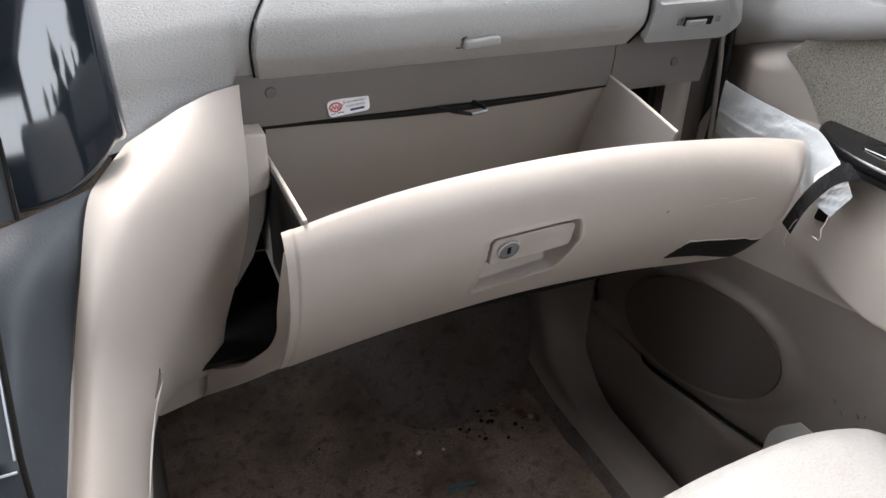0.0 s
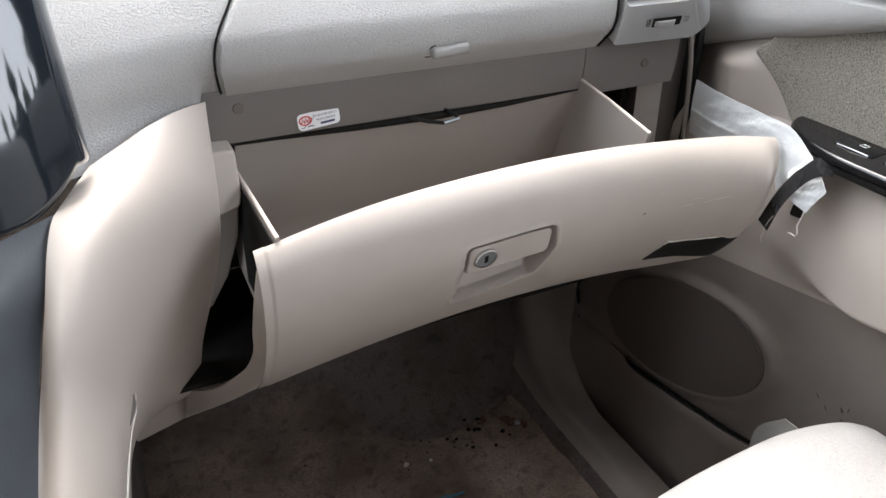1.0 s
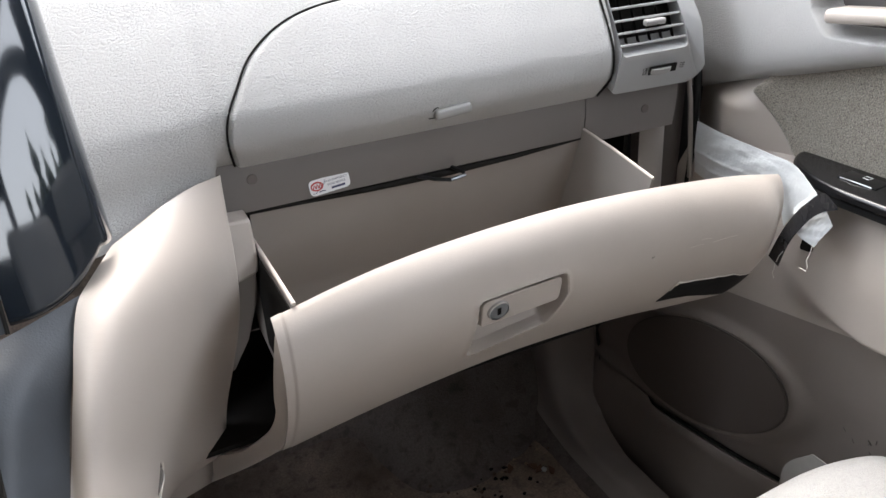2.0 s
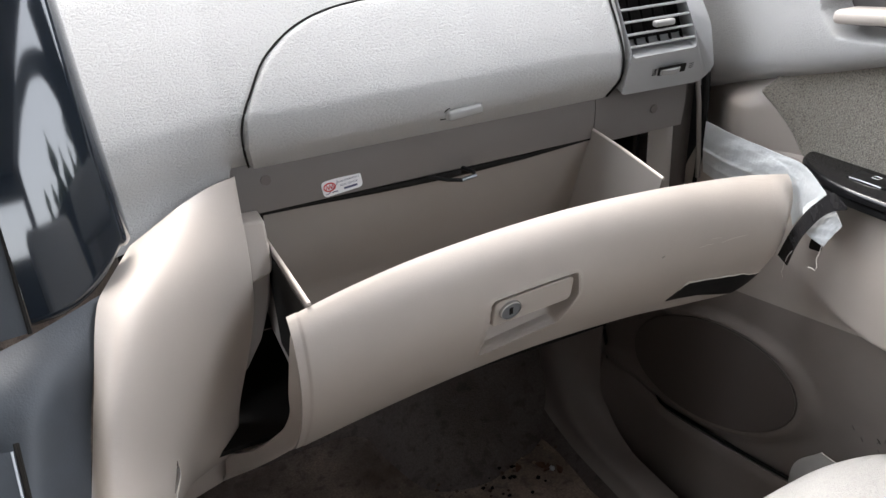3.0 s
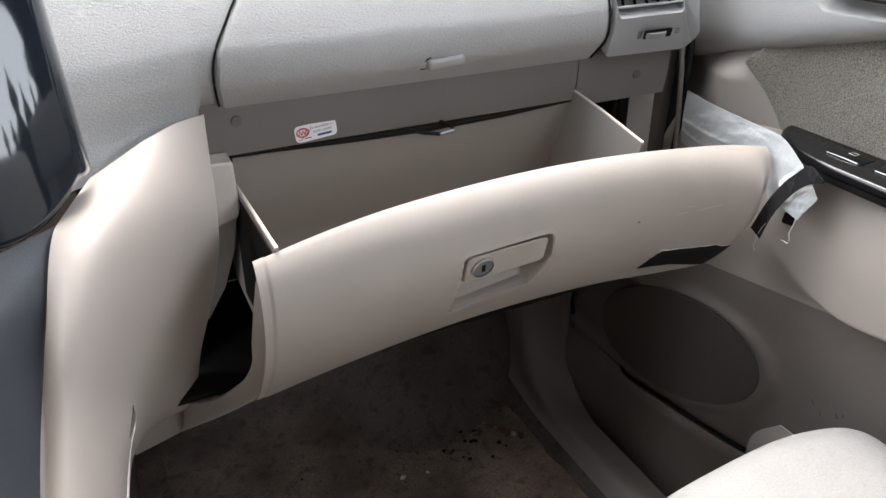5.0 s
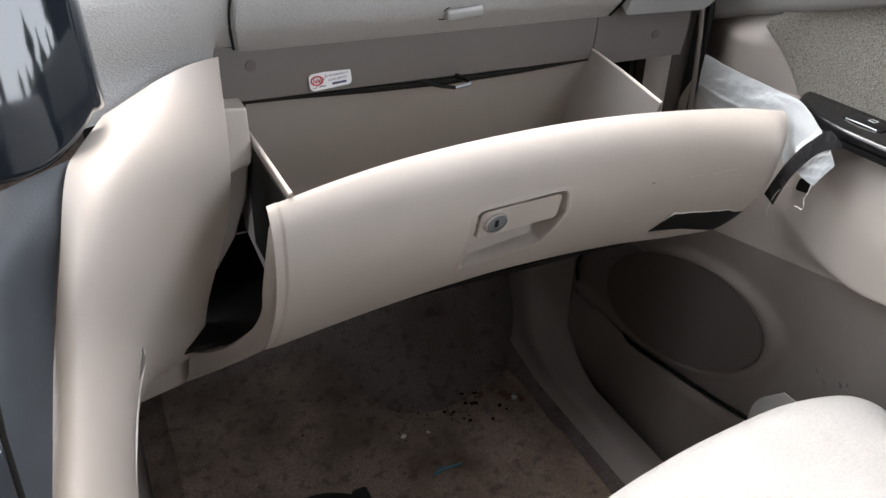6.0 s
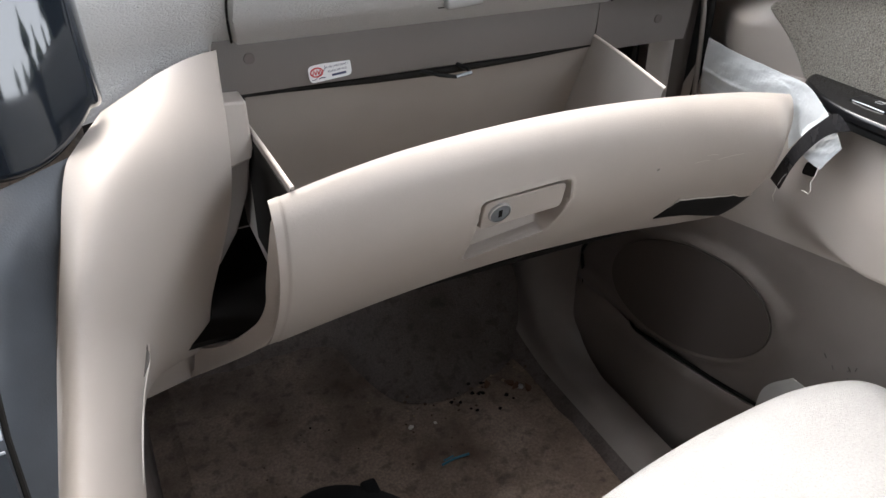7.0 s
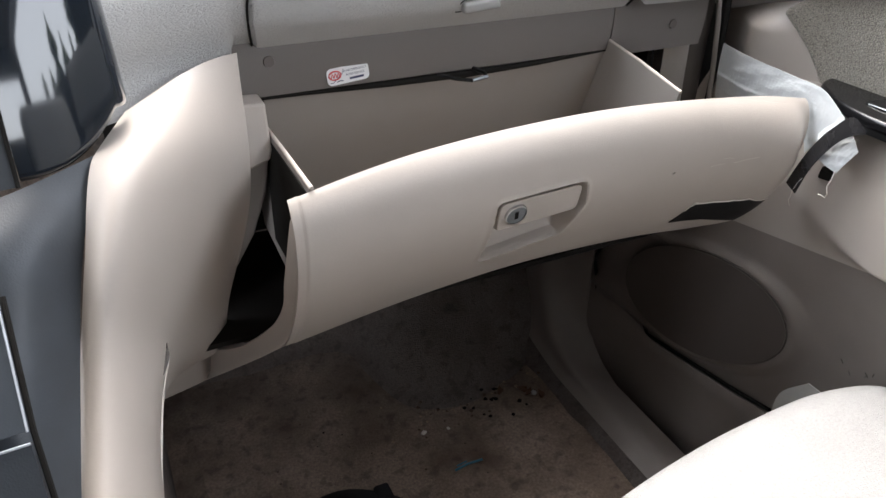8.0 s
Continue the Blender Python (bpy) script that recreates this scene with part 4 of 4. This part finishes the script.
    part("map_pocket", sheet(pocket, 90, 24, 0.004, (1, 0, 0)), m_beige_shaded, d, "beige map pocket, darkened for shade")
    part("pocket_gap", tube([(door_x(min(p[0], .19), p[1]) - 0.004, p[0], p[1] + 0.002) for p in [spline(edge, k / 40) for k in range(41)]], [0.0003 + 0.0022 * min(1, k / 6) for k in range(41)], 6), m_cavity, d, "dark slot of the map pocket")
    rnd = random.Random(3)
    for k in range(6):
        y, z = -0.112 + rnd.uniform(-0.018, 0.018), 0.284 + rnd.uniform(-0.01, 0.01)
        part("scuff", tube([(door_x(y, z) - 0.0001, y, z), (door_x(y, z) - 0.0002, y + rnd.uniform(-0.006, 0.006), z + rnd.uniform(0.002, 0.006))], rnd.uniform(0.0003, 0.0007), 5), m_plug, d, "dark scuff")
    # rubber seal between door and dashboard
    part("door_seal", tube([(0.566, 0.175, 0.66), (0.5685, 0.172, 0.61), (0.571, 0.172, 0.54), (0.573, 0.18, 0.46), (0.580, 0.28, 0.33), (0.580, 0.352, 0.165), (0.577, 0.333, 0.125), (0.576, 0.329, 0.06)], [0.005, 0.005, 0.005, 0.004, 0.0028, 0.003, 0.003, 0.0012], 8), m_black, d, "black rubber seal")
    return d


PULL = [(0.036, 0.80), (-0.34, 0.80), (-0.34, 0.716), (0.010, 0.710), (0.026, 0.726)]
SPK_C, SPK_A, SPK_B = (0.1211, 0.2276), (-0.1419, 0.0511), (0.0260, 0.0722)


def spk_place(a, b):
    return SPK_C[0] + a * SPK_A[0] + b * SPK_B[0], SPK_C[1] + a * SPK_A[1] + b * SPK_B[1]


# ---- tapes on the armrest ----
def tapes():
    t = thing("silver_tape", "creased silver duct tape round the armrest end", "tape")
    rows = [
        [(0.560, 0.158, 0.578), (0.558, 0.122, 0.575), (0.555, 0.083, 0.574), (0.550, 0.042, 0.5745), (0.540, 0.001, 0.576), (0.525, -0.040, 0.564)],
        [(0.559, 0.157, 0.546), (0.556, 0.123, 0.547), (0.553, 0.085, 0.549), (0.548, 0.048, 0.553), (0.540, 0.009, 0.553), (0.531, -0.020, 0.538)],
        [(0.560, 0.154, 0.515), (0.558, 0.128, 0.512), (0.555, 0.090, 0.519), (0.551, 0.050, 0.529), (0.544, 0.016, 0.528), (0.540, 0.001, 0.508)],
    ]
    end = [
        [(0.526, -0.037, 0.565), (0.520, -0.052, 0.558), (0.516, -0.0621, 0.5525), (0.515, -0.0709, 0.5431)],
        [(0.530, -0.024, 0.551), (0.520, -0.036, 0.542), (0.514, -0.0479, 0.5347), (0.513, -0.0638, 0.5289)],
        [(0.534, -0.012, 0.536), (0.522, -0.024, 0.529), (0.515, -0.0350, 0.5205), (0.513, -0.0574, 0.5158)],
    ]

    def creased(net, seed, deep):
        def f(u, v):
            p = net_point(net, u, v)
            w = 0.0006 * math.sin(u * 17 + v * 5) * math.sin(v * 7 + u * 3) + 0.0006 * noise.noise(Vector((u * 14, v * 8, seed))) + 0.0005 * abs(noise.noise(Vector((u * 40, v * 22, seed + 5))))
            w += deep * (0.0016 * math.exp(-((v - 0.62 - 0.25 * (u - 0.2)) / 0.05) ** 2) + 0.0010 * math.exp(-((v - 0.83 - 0.3 * (u - 0.2)) / 0.04) ** 2)) * smooth01(0.75, 0.3, u)
            ragged = 0.0012 * noise.noise(Vector((v * 9, u * 2, seed + 2))) * smooth01(0.85, 1.0, u)
            return p + np.array((-0.0015 - w * 0.9, -0.002 - w * 0.6, w * 0.6 + ragged))
        return f

    part("band", sheet(creased(rows, 4, 1.0), 150, 60, 0.0006, (1, 1, 0)), m_tape, t)
    part("hanging_end", sheet(creased(end, 11, 0.0), 60, 50, 0.0006, (1, 1, 0)), m_tape, t, "loose hanging end of the silver tape")
    b = thing("black_tape", "black tape strip over the silver duct tape", "tape")
    st = [[(0.508, -0.0755, 0.5664), (0.511, -0.0575, 0.5724), (0.511, -0.0426, 0.5568), (0.513, -0.0306, 0.5407), (0.519, -0.0142, 0.5122), (0.525, 0.0009, 0.4767)],
          [(0.508, -0.0774, 0.5637), (0.509, -0.0628, 0.5556), (0.509, -0.0510, 0.5438), (0.510, -0.0376, 0.5223), (0.517, -0.0249, 0.4999), (0.525, -0.0128, 0.4701)]]
    part("strip", sheet(lambda u, v: net_point(st, u, v) + np.array((-0.0025, -0.0025, 0.001 + 0.0006 * math.sin(v * 31) * smooth01(0.1, 0.0, u))), 60, 12, 0.0006, (1, 1, 0)), m_blacktape, b)
    part("thread", tube([(0.521, -0.0125, 0.474), (0.519, -0.0140, 0.468), (0.520, -0.0120, 0.463), (0.519, -0.0155, 0.458)], 0.0004, 5), m_chip, b, "loose pale thread")
    part("thread", tube([(0.521, -0.0135, 0.476), (0.518, -0.0180, 0.486), (0.516, -0.0230, 0.494)], 0.0003, 5), m_chip, b, "loose pale thread")
    part("thread", tube([(0.510, -0.0590, 0.519), (0.507, -0.0600, 0.509), (0.508, -0.0570, 0.502), (0.507, -0.0605, 0.495), (0.507, -0.0590, 0.4905), (0.507, -0.0540, 0.4912), (0.507, -0.0510, 0.4905)], 0.0004, 5), m_chip, b, "loose pale thread")
    h = thing("armrest_hole", "small dark hole under the tape end", "hole")
    part("hole", slab(rounded([(-0.027, 0.498), (-0.012, 0.495), (-0.010, 0.480), (-0.028, 0.484)], 0.004), lambda a, b_: (door_x(a, b_) - 0.0012, a, b_), 0.001, (1, 0, 0)), m_cavity, h)
    fl = thing("tape_flap", "loose grey tape flap between seat and door", "tape")
    rows2 = [[(0.535, -0.060, 0.175), (0.533, -0.12, 0.19)], [(0.529, -0.066, 0.234), (0.531, -0.12, 0.24)], [(0.530, -0.094, 0.272), (0.532, -0.114, 0.2705)]]
    part("flap", sheet(lambda u, v: net_point(rows2, u, v), 8, 12, 0.001, (1, 0, 0)), m_flap, fl)


# ---- footwell ----
def footwell():
    def carpet(u, v):
        x, y = -0.13 + 0.64 * u, 0.52 - 1.5 * v
        z = 0.0025 * noise.noise(Vector((x * 22, y * 22, 0))) + 0.006 * noise.noise(Vector((x * 5, y * 5, 3)))
        ridge = math.exp(-((x + 0.088) / 0.008) ** 2) * 0.006 * (1 if y > -0.3 else 0)
        return (x, y, z + ridge - 0.003)

    tagged(part("floor", sheet(carpet, 110, 200, 0.02, (0, 0, -1)), m_carpet), "brown stained footwell carpet with painted shade", "floor", kind="structure")
    tagged(part("floor_rest", block(-1.1, 0.66, -2.35, 0.74, -0.06, -0.03), m_carpet_shaded), "plain dark car floor", "floor", kind="structure")
    toe = [
        [(-0.13, 0.505, -0.004), (0.03, 0.50, -0.004), (0.165, 0.485, -0.004), (0.225, 0.33, -0.004), (0.31, 0.29, -0.004), (0.40, 0.31, -0.004), (0.50, 0.36, 0.0)],
        [(-0.13, 0.53, 0.03), (0.03, 0.53, 0.03), (0.18, 0.525, 0.03), (0.24, 0.39, 0.025), (0.32, 0.345, 0.03), (0.41, 0.36, 0.035), (0.50, 0.40, 0.05)],
        [(-0.13, 0.59, 0.18), (0.03, 0.59, 0.18), (0.20, 0.59, 0.18), (0.28, 0.52, 0.17), (0.36, 0.47, 0.17), (0.43, 0.46, 0.18), (0.50, 0.47, 0.2)],
        [(-0.13, 0.68, 0.42), (0.03, 0.68, 0.42), (0.20, 0.68, 0.42), (0.30, 0.64, 0.42), (0.38, 0.60, 0.42), (0.44, 0.56, 0.42), (0.50, 0.55, 0.42)],
    ]

    def toe_f(u, v):
        p = net_point(toe, u, v)
        return p + np.array((0, 0.004 * noise.noise(Vector((p[0] * 16, p[2] * 16, 1))), 0.003 * noise.noise(Vector((p[0] * 30, p[2] * 30, 5)))))

    tagged(part("wall_toe_board", sheet(toe_f, 100, 50, 0.01, (0, 1, -0.5)), m_carpet_shaded), "carpeted toe board with shade put into its colour", "wall", kind="structure")
    kick = [
        [(0.38, 0.66, 0.46), (0.49, 0.55, 0.46), (0.535, 0.45, 0.46), (0.572, 0.36, 0.46)],
        [(0.38, 0.63, 0.16), (0.485, 0.52, 0.16), (0.530, 0.43, 0.16), (0.570, 0.345, 0.17)],
        [(0.42, 0.50, 0.03), (0.480, 0.43, 0.045), (0.522, 0.38, 0.055), (0.562, 0.325, 0.065)],
        [(0.445, 0.33, -0.004), (0.472, 0.31, 0.012), (0.508, 0.28, 0.022), (0.552, 0.245, 0.012)],
        [(0.445, 0.15, -0.006), (0.468, 0.14, 0.010), (0.505, 0.13, 0.020), (0.548, 0.11, 0.008)],
        [(0.445, -0.5, -0.006), (0.468, -0.5, 0.010), (0.505, -0.5, 0.020), (0.548, -0.5, 0.008)],
    ]
    k = thing("kick_panel", "beige kick panel running into the door sill, darkened for shade", "trim panel")

    def kick_face(u, v):
        swell = 0.028 * math.exp(-((u - 0.66) / 0.15) ** 2) * (1 - 0.6 * smooth01(0.5, 0.9, v))
        return net_point(kick, u, v) + swell * np.array((-0.6, -0.7, 0.3))

    part("kick_dark_side", sheet(lambda u, v: kick_face(u * 0.34, v), 14, 100, 0.006, (1, 0.6, -0.6)), m_carpet_shaded, k, "inner side of the kick panel in the darker carpet colour")
    part("kick_trim", sheet(lambda u, v: kick_face(0.34 + u * 0.66, v), 30, 100, 0.006, (1, 0.6, -0.6)), m_beige_shaded, k)
    part("clip", tube([(0.470, 0.500, 0.118), (0.4695, 0.4975, 0.1175)], 0.004, 8), m_cavity, k, "small dark clip")
    part("crease", tube([(0.452, 0.565, 0.215), (0.460, 0.535, 0.165), (0.4695, 0.505, 0.12)], 0.0012, 5), m_cavity, k, "dark carpet crease")


def litter():
    rnd = random.Random(11)

    def crumb(x, y, z, r, mat, label, name="crumb", cat="debris"):
        bm = bmesh.new()
        bmesh.ops.create_icosphere(bm, subdivisions=1, radius=r)
        for v in bm.verts:
            v.co = Vector((v.co.x * rnd.uniform(0.7, 1.5), v.co.y * rnd.uniform(0.7, 1.4), v.co.z * rnd.uniform(0.35, 0.8))) + Vector((x, y, z + r * 0.3))
        tagged(part(name, bm, mat, smooth=False), label, cat, group="litter on the carpet")

    for _ in range(46):
        x = rnd.gauss(0.33, 0.075)
        y = 0.275 + rnd.gauss(0, 0.03) + 0.25 * abs(x - 0.33)
        crumb(x, y, 0.001, rnd.uniform(0.0012, 0.0036), rnd.choice([m_cavity, m_cavity, m_soil, m_soil, m_soil, m_tan]), "tiny dirt crumb on the stained carpet")
    for _ in range(60):
        x, y = rnd.uniform(-0.05, 0.42), rnd.uniform(0.0, 0.36)
        crumb(x, y, 0.0005, rnd.uniform(0.0008, 0.0022), rnd.choice([m_cavity, m_soil, m_soil, m_tan]), "tiny dirt crumb on the stained carpet")
    for x, y, a in ((0.412, 0.262, 0.4), (0.428, 0.252, 1.3), (0.405, 0.275, 2.2), (0.372, 0.285, 0.9)):
        bm = bmesh.new()
        q = [Vector((math.cos(k) * 0.010 * (1 if k % 2 else 0.6), math.sin(k) * 0.005, 0.003 * math.sin(k * 2))) for k in np.linspace(0, math.tau, 9)[:-1]]
        top = [bm.verts.new(Matrix.Rotation(a, 3, "Z") @ v + Vector((x, y, 0.008))) for v in q]
        low = [bm.verts.new(v.co - Vector((0, 0, 0.0012))) for v in top]
        bm.faces.new(top)
        bm.faces.new(low[::-1])
        for k in range(8):
            bm.faces.new((top[k], low[k], low[(k + 1) % 8], top[(k + 1) % 8]))
        tagged(part("dry_leaf", bm, m_leafbrown, smooth=False), "curled brown leaf scrap on the carpet", "leaf", group="leaf scraps")
    crumb(0.418, 0.258, 0.006, 0.005, m_steel, "crumpled bit of shiny foil on the carpet", "foil_scrap", "foil")
    crumb(0.224, 0.256, 0.002, 0.0042, m_chip, "pale pebble on the stained carpet", "pebble", "pebble")
    crumb(0.262, 0.249, 0.002, 0.0032, m_chip, "pale pebble on the stained carpet", "pebble", "pebble")
    straw = part("blue_straw", tube([(0.234, 0.169, 0.006), (0.255, 0.173, 0.005), (0.278, 0.171, 0.006)], 0.0018, 8), m_blue)
    tagged(straw, "thin blue plastic stick lying on the carpet", "stick")
    t2 = part("blue_straw", tube([(0.240, 0.176, 0.005), (0.256, 0.178, 0.005)], 0.0012, 6), m_blue)
    tagged(t2, "thin blue plastic stick lying on the carpet", "stick")
    # black soft cover lying in the footwell
    c = thing("black_cover", "black cloth cover with tab lying on carpet", "cover")
    bm = bmesh.new()
    rows = []
    for i in range(8):
        r = i / 7
        row = []
        for k in range(40):
            a = k * math.tau / 40
            x, y = 0.075 + 0.105 * r * math.cos(a), 0.085 + 0.122 * r * math.sin(a) * (1 - 0.1 * math.cos(a))
            row.append(bm.verts.new((x - 0.35 * (y - 0.1) * 0.2, y, 0.001 + 0.034 * math.sqrt(max(0, 1 - r ** 3)) + 0.002 * math.sin(a * 5) * r)))
        rows.append(row)
    for i in range(1, 8):
        for k in range(40):
            bm.faces.new((rows[i - 1][k], rows[i - 1][(k + 1) % 40], rows[i][(k + 1) % 40], rows[i][k]))
    bmesh.ops.remove_doubles(bm, verts=bm.verts, dist=1e-6)
    part("cloth", bm, m_blackcloth, c)
    part("tab", block(0.112, 0.134, 0.150, 0.176, 0.006, 0.026, 0.004, 2), m_blackcloth, c)


# ---- seat ----
def seat():
    s = thing("passenger_seat", "cream cloth passenger seat with rounded front", "seat")

    def cushion(u, v):
        a = (u - 0.5) * 2
        x = 0.29 + 0.275 * a * (1 - 0.03 * a * a)
        edge = max(0, 1 - abs(a) ** 26) ** (1 / 2.2)
        c = -0.174 - (0.46 if x < 0.45 else 1.8) * (x - 0.45) ** 2
        th = v * 2.4
        if th < 0.2:
            y, z = c + 0.05 - 0.03 * (1 - th / 0.2), 0.2815 - 0.13 * (1 - th / 0.2)
        elif th < 1.2:
            w = (th - 0.2) * math.pi / 2
            y, z = c + 0.05 * math.cos(w), 0.2815 + 0.05 * math.sin(w)
        else:
            y, z = c - (th - 1.2) * 0.5, 0.3315 - 0.006 * (th - 1.2)
        z = 0.14 + (z - 0.14) * (0.72 + 0.28 * edge)
        z += 0.0012 * noise.noise(Vector((x * 14, y * 14, 1)))
        return (x, y, z)

    part("cushion", sheet(cushion, 70, 90, 0.02, (0, -0.3, -1)), m_seat, s, "cream cloth cushion")
    # Unseen backrest, added to block low light from the rear windows.
    part("backrest", block(0.06, 0.52, -0.06, 0.06, 0.0, 0.52, 0.05, 4, Matrix.Translation((0, -0.78, 0.31)) @ Matrix.Rotation(radians(22), 4, "X")), m_seat, s)
    part("base", block(0.05, 0.53, -0.72, -0.22, 0.0, 0.27, 0.03, 3), m_seat, s)


shell()
dashboard()
centre_stack()
glove_box()
glove_catch()
sticker()
door()
tapes()
footwell()
seat()
litter()
for i, (bearing, far, h) in enumerate(((8, 19, 2.8), (14, 17, 3.2), (19, 20, 3.8), (23, 18, 3.6), (27, 16, 4.4), (31, 21, 5.4), (35, 17, 6.4), (39, 15, 4.8), (43, 19, 5.4), (47, 16, 7.5), (52, 18, 9.0), (58, 17, 9.5))):
    conifer(far * math.sin(radians(bearing)), -far * math.cos(radians(bearing)), h * (0.7 + 0.004 * bearing), 20 + i)
